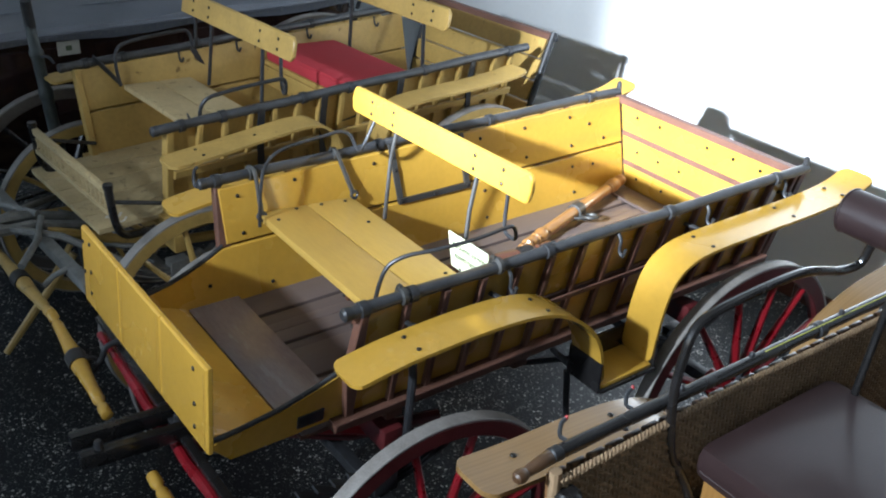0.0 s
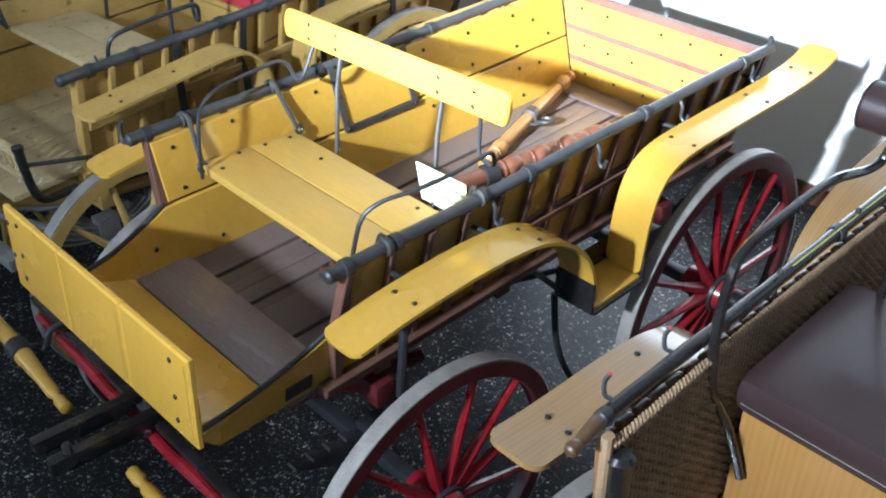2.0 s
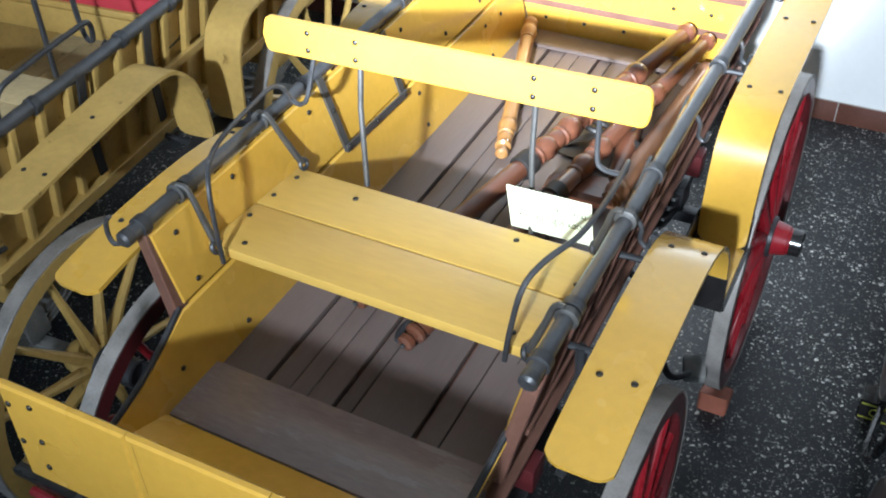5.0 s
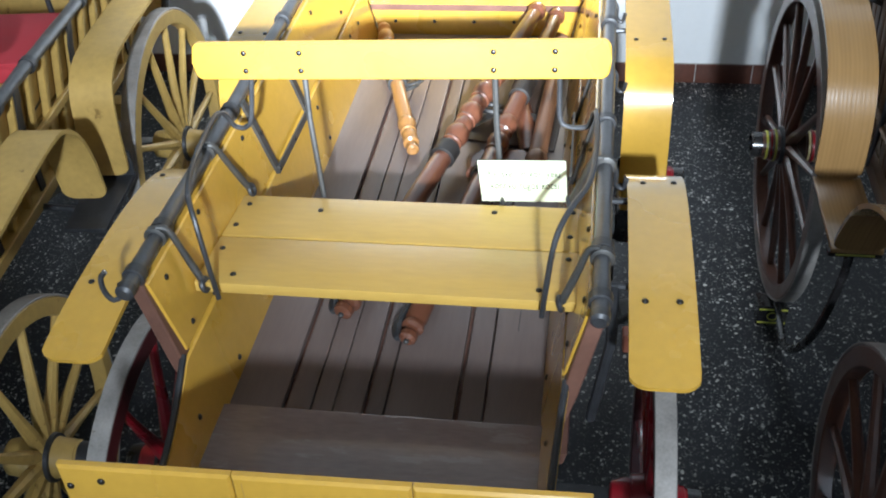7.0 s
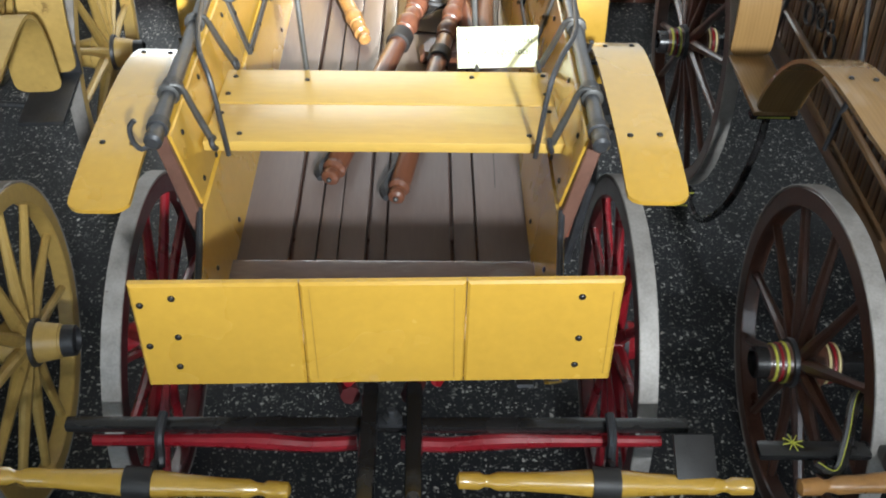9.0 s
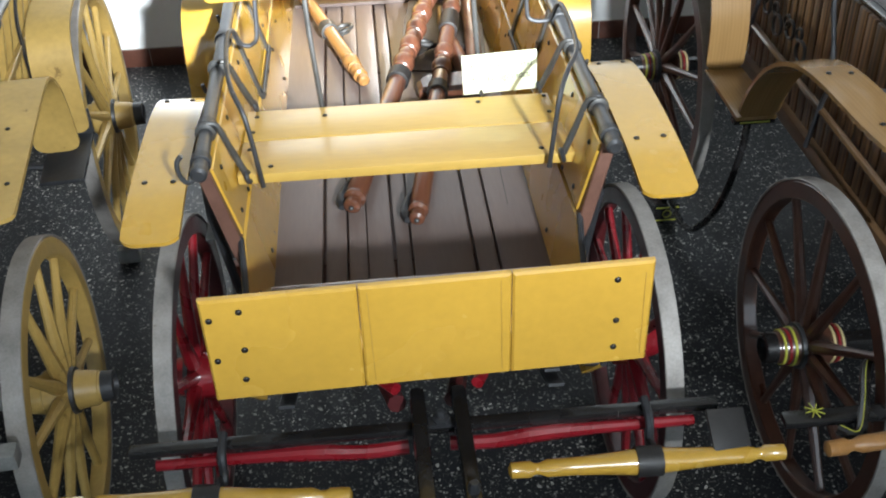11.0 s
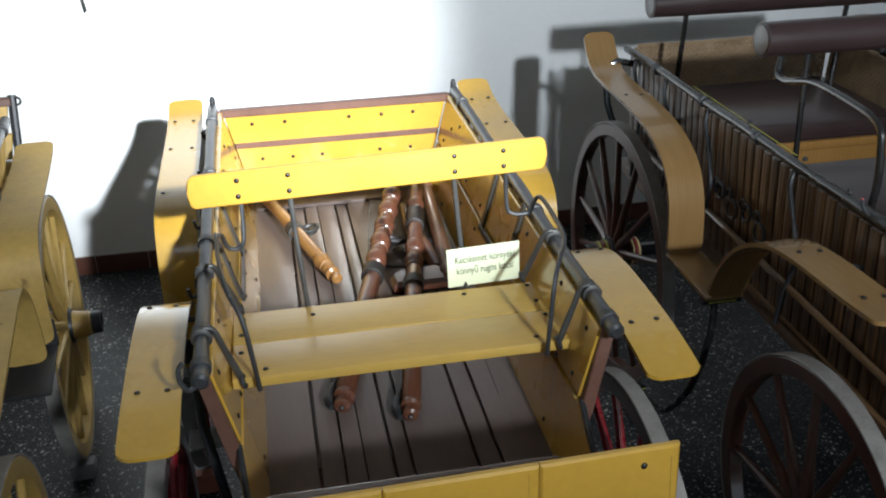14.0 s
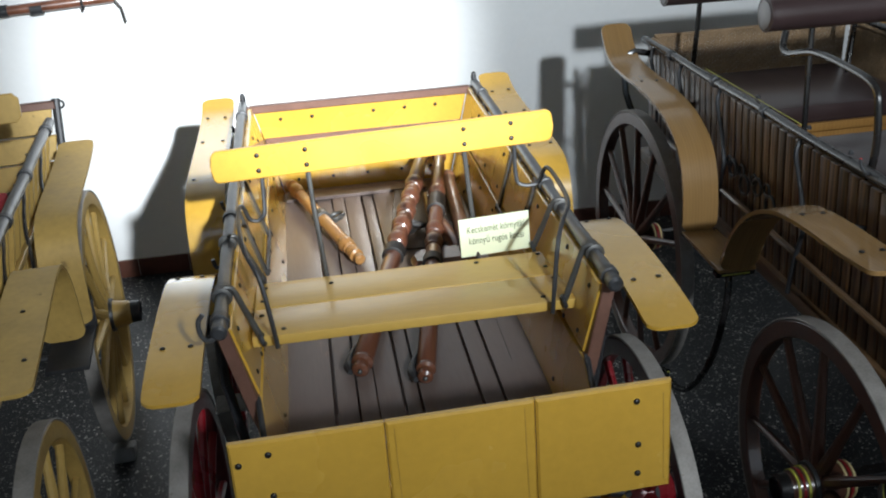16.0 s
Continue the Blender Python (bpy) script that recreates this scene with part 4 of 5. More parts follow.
part("strap", tube([(-0.16, -0.06, 0.006), (-0.05, 0.02, 0.03), (0.05, -0.02, 0.045), (0.10, 0.0, 0.01)], 0.01, flat=(0.026, 0.005, (0, 0, 1)), steps=4), HARNESS, yoke, "black leather strap")
part("coil", ring_of((-0.07, 0.02, 0.045), 0.045, 0.010, (0.2, 0.3, 1)), HARNESS, yoke, "black leather coil")
mat_ob = tagged(link("leather_mat", prism([(0.02, 1.02), (0.34, 0.96), (0.385, 1.50), (0.10, 1.62)], lambda u, v, w: Vector((u, v, 0.8965 + w)), 0.006, bevel=0.002), mat("dark_leather_mat", (0.035, 0.022, 0.018), 0.45, scale=7, vary=0.3, grain=160, bump=0.4)), "dark brown leather mat on the cart floor", "mat")

# the caption card stands behind the seat
card = thing("caption_card", pose(0.294, 0.350, 1.160, 6, -3, -1.5), "pale green printed card leaning behind the seat", "sign")
part("sheet", box((0, 0, 0.062), (0.212, 0.004, 0.130), bevel=0.001), CARD, card)
for txt, z in (("Kecskemét környéki", 0.078), ("könnyű rugós kocsi", 0.040)):
    cu = bpy.data.curves.new("caption_text", "FONT")
    cu.body, cu.size, cu.align_x, cu.extrude = txt, 0.0295, "CENTER", 0.0003
    cu.materials.append(INK)
    ob = new("caption_text", cu)
    ob.parent = card
    ob.matrix_basis = pose(0.004, -0.0028, z, 90, 0, 0) @ Matrix.Diagonal((0.72, 1.15, 1, 1))


# ---------------------------------------------------------------- the old ochre cart beside it
C2 = pose(-1.645, 0, 0, 0, 0, 5)
cart2 = thing("spring_cart", C2, "aged ochre ribbed cart with red seat cushion and yellow wheels", "cart", group="horse carts")


def ochre_cart():
    t = cart2
    fl = lambda z: 0.385 + (z - 0.85) * 0.20
    sp = lambda s, off=0.0: (lambda u, v, w: Vector((s * (fl(v) + off) + s * w, u, v)))
    for s in (-1, 1):
        for z0, z1 in ((0.835, 1.035), (1.045, 1.235)):
            part("side_board", prism([(-0.10, z0), (1.80, z0), (1.80, z1), (-0.10, z1)], sp(s), 0.018), YELLOW_OLD, t)
        part("front_upright", prism([(-0.125, 0.83), (-0.125, 1.24), (-0.095, 1.24), (-0.095, 0.83)], sp(s, 0.004), 0.05), YELLOW_OLD, t)
        for k in range(16):
            y = 0.02 + 0.117 * k
            part("rib", prism([(y - 0.012, 0.82), (y - 0.012, 1.24), (y + 0.012, 1.24), (y + 0.012, 0.82)], sp(s, 0.021), 0.026), YELLOW_OLD, t)
        part("long_rib", prism([(-0.10, 1.02), (1.80, 1.02), (1.80, 1.055), (-0.10, 1.055)], sp(s, 0.040), 0.018), YELLOW_OLD, t)
        part("sill", prism([(-0.15, 0.79), (1.83, 0.79), (1.83, 0.84), (-0.15, 0.84)], sp(s, 0.018), 0.06), YELLOW_OLD, t)
        rail_rod(t, s, -0.175, 1.88, 0.478, 0.490, 1.250, 1.262, r=0.0205, collars=(0.05, 0.14, 0.33, 0.45, 0.66, 0.93))
        for y in (0.30, 0.62, 1.05, 1.50):
            part("strap", tube([(s * 0.478, y, 1.27), (s * 0.50, y, 1.245), (s * 0.476, y, 1.12), (s * 0.47, y, 0.90)], 0.01, flat=(0.032, 0.007, (1, 0, 0)), steps=3), IRON, t)
            part("hook", tube([(s * 0.455, y + 0.1, 1.245), (s * 0.447, y + 0.1, 1.205), (s * 0.43, y + 0.105, 1.195), (s * 0.425, y + 0.11, 1.215)], 0.006, 7, steps=3), IRON, t)
        part("seat_strap", tube([(s * 0.474, -0.02, 1.28), (s * 0.445, 0.0, 1.25), (s * 0.43, 0.08, 1.135)], 0.01, flat=(0.028, 0.007, (0, 1, 0)), steps=3), IRON, t)
        part("angle_bracket", tube([(s * 0.455, 0.47, 1.26), (s * 0.432, 0.55, 1.08), (s * 0.440, 0.82, 1.10), (s * 0.455, 0.84, 1.25)], 0.01, flat=(0.03, 0.007, (1, 0, 0))), IRON, t)
        front = [(-0.20, 1.162), (-0.08, 1.168), (0.10, 1.180), (0.30, 1.194), (0.42, 1.198), (0.50, 1.182), (0.565, 1.12), (0.598, 1.03), (0.608, 0.94), (0.612, 0.87)]
        rear = [(y - 0.03 + (0.0 if y < 1.5 else -0.09), z - 0.045 if y > 0.9 else z - 0.045) for y, z in FENDER_REAR[:-1]]
        part("mudguard", band_sheet(front, s * 0.535, s * 0.675, 0.012), YELLOW_OLD, t)
        part("mudguard", band_sheet(rear, s * 0.535, s * 0.675, 0.012), YELLOW_OLD, t)
        bolts(t, [(s * 0.57, -0.05, at_profile(front, -0.05) + 0.006), (s * 0.64, -0.05, at_profile(front, -0.05) + 0.006), (s * 0.605, 0.20, at_profile(front, 0.20) + 0.006)], (0, 0, 1))
        part("step", box((s * 0.605, 0.68, 0.800), (0.14, 0.30, 0.016), bevel=0.004), IRON, t)
        part("step_guard", box((s * 0.605, 0.822, 0.85), (0.15, 0.010, 0.10), bevel=0.003), IRON, t)
        part("step_stay", tube([(s * 0.42, 0.66, 0.80), (s * 0.55, 0.66, 0.785), (s * 0.67, 0.66, 0.79)], 0.011, 8), IRON, t)
        part("arm_iron", tube([(s * 0.405, 0.07, 1.14), (s * 0.41, 0.06, 1.24), (s * 0.425, 0.08, 1.31), (s * 0.44, 0.16, 1.335), (s * 0.445, 0.40, 1.345), (s * 0.44, 0.455, 1.33), (s * 0.425, 0.465, 1.27), (s * 0.40, 0.468, 1.27), (s * 0.39, 0.468, 1.33), (s * 0.385, 0.475, 1.46)], 0.0085, 8, steps=4), IRON, t)
        for y, m in ((-0.08, 0.465), (1.43, 0.53)):
            wheel(t, s * (0.600 if y < 1 else 0.605), y, m, s, YELLOW_OLD, YELLOW_OLD, YELLOW_OLD, TYRE, IRON, 12 if y < 1 else 14, width=0.05, hub_out=0.115)
        # irons of the two backrests
        part("rest_iron", tube([(s * 0.23, 0.485, 1.50), (s * 0.23, 0.475, 1.40), (s * 0.245, 0.445, 1.12)], 0.009, 8), IRON, t)
        part("rest_iron", tube([(s * 0.30, 1.345, 1.50), (s * 0.30, 1.34, 1.40), (s * 0.32, 1.32, 0.95)], 0.010, 8), IRON, t)
    # floor, seat, cushion bench
    for k in range(5):
        part("plank", box((-0.304 + 0.152 * k, 0.70, 0.832), (0.147, 2.22, 0.024), bevel=0.003), PALE_OLD, t)
    tilt = Euler((radians(-4), 0, 0)).to_matrix()
    part("seat_board", box((0, 0.165, 1.128), (0.80, 0.168, 0.024), tilt, 0.004), PALE_OLD, t)
    part("seat_board", box((0, 0.338, 1.116), (0.80, 0.172, 0.024), tilt, 0.004), PALE_OLD, t)
    part("bench_board", box((0, 1.08, 1.108), (0.83, 0.46, 0.024), tilt, 0.004), YELLOW_OLD, t)
    part("bench_front", box((0, 0.855, 1.060), (0.83, 0.022, 0.10), None, 0.004), YELLOW_OLD, t)
    for y, zc in ((0.475, 1.475), (1.335, 1.475)):
        w, h = 0.50, 0.052
        out = [(-w, zc - h), (w - 0.02, zc - h), (w, zc - h * 0.6), (w, zc + h * 0.6), (w - 0.02, zc + h), (-w + 0.02, zc + h), (-w, zc + h * 0.6)]
        part("backrest", prism(out, lambda u, v, q, y=y, zc=zc: Vector((u, y + (v - zc) * 0.2 + q, v)), 0.020, bevel=0.004), YELLOW_OLD, t)
        bolts(t, [(x, y - 0.011 + (z - zc) * 0.2, z) for x in (-0.38, -0.23, 0.23, 0.38) for z in (zc - 0.022, zc + 0.022)], (0, -1, 0.2))
    # tall tail gate that leans outwards
    tp = lambda u, v, w: Vector((u, 1.90 + (v - 0.86) * 0.34 + w, v))
    for z0, z1 in ((0.86, 0.945), (0.955, 1.055), (1.065, 1.165), (1.175, 1.28)):
        part("tail_board", prism([(-0.47, z0), (0.47, z0), (0.485, z1), (-0.485, z1)], tp, 0.022), YELLOW_OLD, t)
    part("tail_rail", prism([(-0.50, 1.275), (0.50, 1.275), (0.50, 1.305), (-0.50, 1.305)], tp, 0.034), BROWN_PAINT, t)
    for s in (-1, 1):
        part("tail_post", tube([tp(s * 0.485, 0.84, 0.012), tp(s * 0.505, 1.31, 0.012)], 0.018, 10), IRON, t)
        part("tail_hook", ring_of(tp(s * 0.520, 1.285, 0.012), 0.016, 0.005, (0, 1, 0)), IRON, t)
    # low spindle rack in front of the foot boards
    part("rack_bar", box((0.085, -0.385, 1.045), (0.80, 0.026, 0.030), None, 0.005), PALE_OLD, t)
    part("rack_bar", box((0.085, -0.385, 0.955), (0.78, 0.030, 0.022), None, 0.004), PALE_OLD, t)
    for k in range(17):
        part("spindle", lathe([(0, 0.006), (0.015, 0.013), (0.035, 0.008), (0.055, 0.013), (0.08, 0.006)], Matrix.Translation((-0.275 + 0.045 * k, -0.387, 0.962)), 8), PALE_OLD, t)
    for s in (-1, 1):
        part("rack_post", tube([(0.085 + s * 0.405, -0.39, 1.085), (0.085 + s * 0.405, -0.388, 1.02), (0.085 + s * 0.405, -0.375, 0.90), (0.085 + s * 0.39, -0.33, 0.84), (0.06 + s * 0.38, -0.20, 0.815)], [0.020, 0.022, 0.018, 0.018, 0.018] + [0.017] * 20, 10, steps=5), BLACK, t)
        part("rack_brace", tube([(0.085 + s * 0.40, -0.37, 1.00), (0.03 + s * 0.40, -0.10, 0.90)], 0.009, 8), IRON, t)
    undercarriage(t, -0.08, 0.465, 1.43, 0.53, 0.60, YELLOW_OLD, GREYIRON, 0.80)
    part("splinter_bar", box((0.0, -0.56, 0.74), (1.25, 0.05, 0.05), bevel=0.01), GREYIRON, t)
    for s in (-1, 1):
        part("pole_cheek", tube([(s * 0.05, -0.30, 0.70), (s * 0.055, -0.56, 0.78), (s * 0.05, -0.85, 0.80)], 0.024, 8), GREYIRON, t)
        part("cross_iron", tube([(s * 0.42, -0.30, 0.66), (s * 0.18, -0.50, 0.76), (s * 0.03, -0.70, 0.80)], 0.017, 8), GREYIRON, t)
        part("cross_iron", tube([(s * 0.34, -0.72, 0.76), (s * 0.20, -0.60, 0.785), (s * 0.02, -0.52, 0.79)], 0.015, 8), GREYIRON, t)
        part("hanger", tube([(s * 0.45, -0.56, 0.76), (s * 0.45, -0.64, 0.74), (s * 0.45, -0.68, 0.71)], 0.012, 8), GREYIRON, t)
    # chalk mark on the foot boards
    for a in range(2):
        part("chalk_mark", tube([(0.28 + 0.05 * a, -0.27, 0.8455), (0.31 + 0.05 * a, -0.30, 0.8455), (0.29 + 0.05 * a, -0.34, 0.8455), (0.27 + 0.06 * a, -0.31, 0.8455)], 0.01, flat=(0.010, 0.0008, (0, 0, 1)), steps=4), CHALK, t, "white chalk mark")


ochre_cart()
red_cushion = thing("seat_cushion", C2 @ pose(0, 1.07, 1.118, -4, 0, 0), "flat red cloth cushion on the ochre cart's bench", "cushion")
cb = box((0, 0, 0.038), (0.80, 0.43, 0.075), None, 0.022)
part("pad", cb, REDCLOTH, red_cushion)
part("piping", tube([(-0.395, -0.214, 0.060), (0.395, -0.214, 0.060)], 0.004, 6), REDCLOTH, red_cushion)
for x, y in ((0.36, -0.735), (-0.42, -0.735)):
    swingletree(C2 @ pose(x, y, 0.715, 0, 0, 0), YELLOW_OLD, "worn ochre turned swingletree with grey iron fittings", 0.66)
stick = thing("wooden_stick", Matrix(), "worn ochre stick leaning below the ochre cart", "stick")
part("stick", tube([(-1.83, -0.724, 0.020), (-1.815, -0.58, 0.20), (-1.79, -0.36, 0.47)], [0.017, 0.020, 0.020], 8), YELLOW_OLD, stick)
for x, y in ((0.605, 1.17), (-0.605, 1.17)):
    c = thing("wheel_chock", C2 @ Matrix.Translation((x, y, 0)), "grey stone wheel block on the floor", "wheel chock", group="wheel chocks")
    part("block", prism([(-0.05, 0.0), (0.06, 0.0), (0.06, 0.03), (-0.05, 0.07)], lambda u, v, w: Vector((w, u, v)), 0.09, bevel=0.006), GREYIRON, c)


# ---------------------------------------------------------------- the brown wicker carriage
BX = 1.800
C3 = Matrix.Translation((BX, 0, 0))
cart3 = thing("wicker_carriage", C3, "varnished brown carriage with wicker sides and leather seats", "carriage", group="horse carts")
BF_FRONT = [(-0.318, 1.300), (-0.25, 1.292), (-0.15, 1.284), (0.0, 1.278), (0.11, 1.269), (0.21, 1.250), (0.30, 1.214), (0.38, 1.160), (0.45, 1.085), (0.50, 1.00), (0.535, 0.905)]
BF_REAR = [(0.868, 0.90), (0.872, 1.00), (0.893, 1.10), (0.945, 1.190), (1.04, 1.250), (1.18, 1.290), (1.40, 1.310), (1.60, 1.314), (1.75, 1.328), (1.84, 1.380), (1.908, 1.458)]


def weave(place, u0, u1, v0, v1, pitch=0.0066, stake=0.0145):
    """Real basket weave: stakes, and strands that pass before and behind them in turn. place(u, v, w) -> point."""
    verts, faces = [], []

    def strip(rings):
        base = len(verts)
        for r in rings:
            verts.extend(r)
        k = len(rings[0])
        for i in range(len(rings) - 1):
            for j in range(k):
                a, b = base + i * k + j, base + i * k + (j + 1) % k
                faces.append((a, b, b + k, a + k))

    n = int((u1 - u0) / stake)
    for i in range(n + 1):
        u = u0 + i * stake
        strip([[place(u + a * 0.003, v, b * 0.003) for a, b in ((-1, -1), (1, -1), (1, 1), (-1, 1))] for v in (v0, (v0 + v1) / 2, v1)])
    rows = int((v1 - v0) / pitch)
    for r in range(rows):
        v, ph = v0 + (r + 0.5) * pitch, math.pi * (r // 2 % 2)
        rings = []
        for i in range(2 * n + 1):
            u = u0 + i * stake / 2
            w = 0.0050 * math.cos(math.pi * i / 2 + ph)
            dv = 0.0012 * math.sin(i * 1.7 + r * 2.9)
            h = 0.0040
            rings.append([place(u, v + dv + b * h, w + a * 0.0028) for a, b in ((-1, -0.7), (1, -0.7), (1, 0.7), (-1, 0.7))])
        strip(rings)
    me = bpy.data.meshes.new("weave")
    me.from_pydata(verts, [], faces)
    me.materials.append(WICKER)
    for p in me.polygons:
        p.use_smooth = True
    return me


def plait(pts, parent):
    """A twisted border of three willow rods."""
    bm = bmesh.new()
    p = smoothed(pts, 10)
    L = [0.0]
    for a, b in zip(p, p[1:]):
        L.append(L[-1] + (b - a).length)
    fine = []
    n = int(L[-1] / 0.006)
    for i in range(n + 1):
        d = L[-1] * i / n
        k = max(j for j in range(len(L)) if L[j] <= d + 1e-9)
        k = min(k, len(p) - 2)
        fine.append(p[k].lerp(p[k + 1], (d - L[k]) / max(L[k + 1] - L[k], 1e-6)))
    for ph in (0, 2.09, 4.19):
        rope = []
        for i, q in enumerate(fine):
            d = (fine[min(i + 1, n)] - fine[max(i - 1, 0)]).normalized()
            side = d.cross(Vector((0, 0, 1))).normalized()
            up = side.cross(d)
            a = i * 1.15 + ph
            rope.append(q + side * math.cos(a) * 0.006 + up * math.sin(a) * 0.005)
        tube(rope, 0.0045, 6, bm=bm)
    return part("plaited_border", bm, WICKER, parent)


def wicker_carriage():
    t = cart3
    hw = 0.515
    for s in (-1, 1):
        # outer slats, sill and the wicker lining
        for k in range(38):
            y = -0.20 + 0.0542 * k
            slat = part("slat", box((s * (0.497 - 0.012), y, 1.11), (0.014, 0.047, 0.53), Euler((0, s * 0.05, 0)).to_matrix(), 0.004), WALNUT, t)
        part("sill", box((s * 0.475, 0.83, 0.845), (0.06, 2.14, 0.05), None, 0.006), BAR_BROWN, t)
        part("mid_bar", tube([(s * 0.507, -0.22, 1.00), (s * 0.507, 1.85, 1.02)], 0.012, 8), BAR_BROWN, t)
        me = weave(lambda u, v, w, s=s: Vector((s * (0.452 + (v - 0.9) * 0.05) + s * w, u, v)), -0.21, 1.85, 0.90, 1.375)
        wk = new("wicker_panel", me)
        wk.parent = t
        plait([(s * 0.472, -0.215, 1.372), (s * 0.475, 0.3, 1.385), (s * 0.475, 1.0, 1.375), (s * 0.475, 1.85, 1.390)], t)
        rail = rail_rod(t, s, -0.205, 1.855, 0.507, 0.512, 1.410, 1.395, r=0.0155, collars=(0.42, 0.62, 0.83))
        rail.data.materials[0] = BLACK
        part("painted_line", tube([(s * 0.4995, 0.45, 1.4255), (s * 0.4995, 1.20, 1.419)], 0.01, flat=(0.003, 0.0015, (0, 0, 1))), LIME, rail)
        part("rail_knob", lathe([(0, 0.008), (0.004, 0.013), (0.016, 0.0155), (0.026, 0.013), (0.030, 0.0105), (0.040, 0.012), (0.070, 0.0145), (0.098, 0.0155), (0.104, 0.013)], along((s * 0.497, -0.312, 1.404), (s * 0.508, -0.205, 1.409)), 16), KNOB, rail, "turned brown wooden end knob")
        part("corner_post", tube([(s * 0.476, -0.222, 0.90), (s * 0.478, -0.222, 1.20), (s * 0.480, -0.220, 1.395)], [0.012, 0.012, 0.013], 10), WICKER, t)
        for y in (0.16, 0.40, 0.75):
            part("rail_pin", lathe([(0, 0.008), (0.008, 0.0075), (0.012, 0.004)], Matrix.Translation((s * 0.502, y, 1.428)), 8), IRON, rail)
        for y in (-0.16, 0.03):
            part("rein_hook", tube([(s * 0.520, y, 1.418), (s * 0.535, y - 0.005, 1.422), (s * 0.545, y + 0.005, 1.442), (s * 0.542, y + 0.015, 1.455)], 0.005, 7, steps=3), IRON, rail)
            part("red_tip", lathe([(0, 0.004), (0.004, 0.0048), (0.008, 0.0025)], Matrix.Translation((s * 0.542, y + 0.015, 1.452)), 8), mat("red_tip_paint", (0.45, 0.02, 0.02), 0.35, scale=30), rail)
        for y in (0.42, 1.02, 1.40, 1.72):
            part("side_iron", tube([(s * 0.515, y, 1.39), (s * 0.53, y - 0.01, 1.34), (s * 0.515, y - 0.03, 1.24), (s * 0.53, y - 0.10, 1.14), (s * 0.515, y - 0.05, 1.02), (s * 0.515, y - 0.02, 0.86)], 0.008, 8, steps=4), IRON, t)
        for k, y in enumerate((0.58, 0.68, 0.78, 0.88)):
            part("scroll", ring_of((s * 0.512, y, 1.10 + 0.03 * (k % 2)), 0.034 - 0.004 * (k % 2), 0.006, (1, 0, 0)), IRON, t)
            part("scroll", ring_of((s * 0.512, y + 0.03, 1.145), 0.020, 0.005, (1, 0, 0)), IRON, t)
        # bent oak mudguards and step
        for prof in (BF_FRONT, BF_REAR):
            part("mudguard", band_sheet(prof, s * 0.565, s * 0.700, 0.013), OAK, t)
        bolts(t, [(s * 0.594, -0.187, 1.2945), (s * 0.650, -0.183, 1.2945), (s * 0.596, 0.109, 1.2765), (s * 0.654, 0.118, 1.2755), (s * 0.60, 1.45, 1.318), (s * 0.66, 1.46, 1.318)], (0, 0, 1))
        step = part("step", box((s * 0.632, 0.702, 0.895), (0.135, 0.34, 0.016), None, 0.004), OAK, t)
        part("step_iron", box((s * 0.632, 0.56, 0.875), (0.14, 0.035, 0.018), None, 0.003), BLACK, step)
        part("painted_line", box((s * 0.632, 0.5415, 0.875), (0.10, 0.002, 0.005), None, 0), LIME, step)
        part("step_stay", tube([(s * 0.50, 0.70, 0.85), (s * 0.60, 0.65, 0.87), (s * 0.63, 0.60, 0.72), (s * 0.65, 0.66, 0.45), (s * 0.66, 0.86, 0.20), (s * 0.63, 1.20, 0.09)], 0.013, 8, steps=4), BLACK, t)
        part("guard_stay", tube([(s * 0.50, 1.80, 1.34), (s * 0.60, 1.80, 1.345), (s * 0.62, 1.77, 1.18), (s * 0.56, 1.68, 1.00)], 0.015, 8, steps=3), BLACK, t)
        for y in (0.05, 1.30):
            part("guard_stay", tube([(s * 0.49, y, 1.24), (s * 0.60, y, 1.262 if y < 1 else 1.295)], 0.009, 8), IRON, t)
        for y, R, x in ((-0.12, 0.500, 0.640), (1.53, 0.575, 0.625)):
            wheel(t, s * x, y, R, s, WHEEL_BROWN, WHEEL_BROWN, WHEEL_BROWN, TYRE, BLACK, 12 if y < 1 else 14, width=0.05, hub_out=0.105,
                  bands=((0.055, 0.060, LIME), (0.070, 0.057, RED), (0.085, 0.054, LIME), (-0.06, 0.061, CREAM), (-0.075, 0.060, RED), (-0.088, 0.057, CREAM)))
        # arm irons that carry the first back roll
        part("arm_iron", tube([(s * 0.400, 0.200, 1.02), (s * 0.415, 0.195, 1.07), (s * 0.448, 0.185, 1.16), (s * 0.466, 0.150, 1.24), (s * 0.470, 0.12, 1.30), (s * 0.470, 0.095, 1.45), (s * 0.470, 0.105, 1.56), (s * 0.470, 0.14, 1.63), (s * 0.470, 0.28, 1.648), (s * 0.470, 0.46, 1.648), (s * 0.470, 0.56, 1.625),
                               (s * 0.468, 0.63, 1.606), (s * 0.460, 0.69, 1.612), (s * 0.450, 0.70, 1.665)], 0.011, 10, steps=4), BLACK, t)
        part("roll_iron", tube([(s * 0.36, 0.70, 1.68), (s * 0.365, 0.69, 1.58), (s * 0.37, 0.66, 1.28)], 0.010, 8), BLACK, t)
        part("roll_iron", tube([(s * 0.36, 1.62, 1.62), (s * 0.36, 1.63, 1.50), (s * 0.365, 1.66, 1.18)], 0.011, 8), BLACK, t)
        part("lamp_socket", lathe([(0, 0.024), (0.09, 0.026), (0.10, 0.030), (0.11, 0.020)], Matrix.Translation((s * 0.46, -0.20, 1.24)), 14), BLACK, t)
    back = new("wicker_panel", weave(lambda u, v, w: Vector((u, 1.862 + w, v)), -0.45, 0.45, 0.95, 1.40))
    back.parent = t
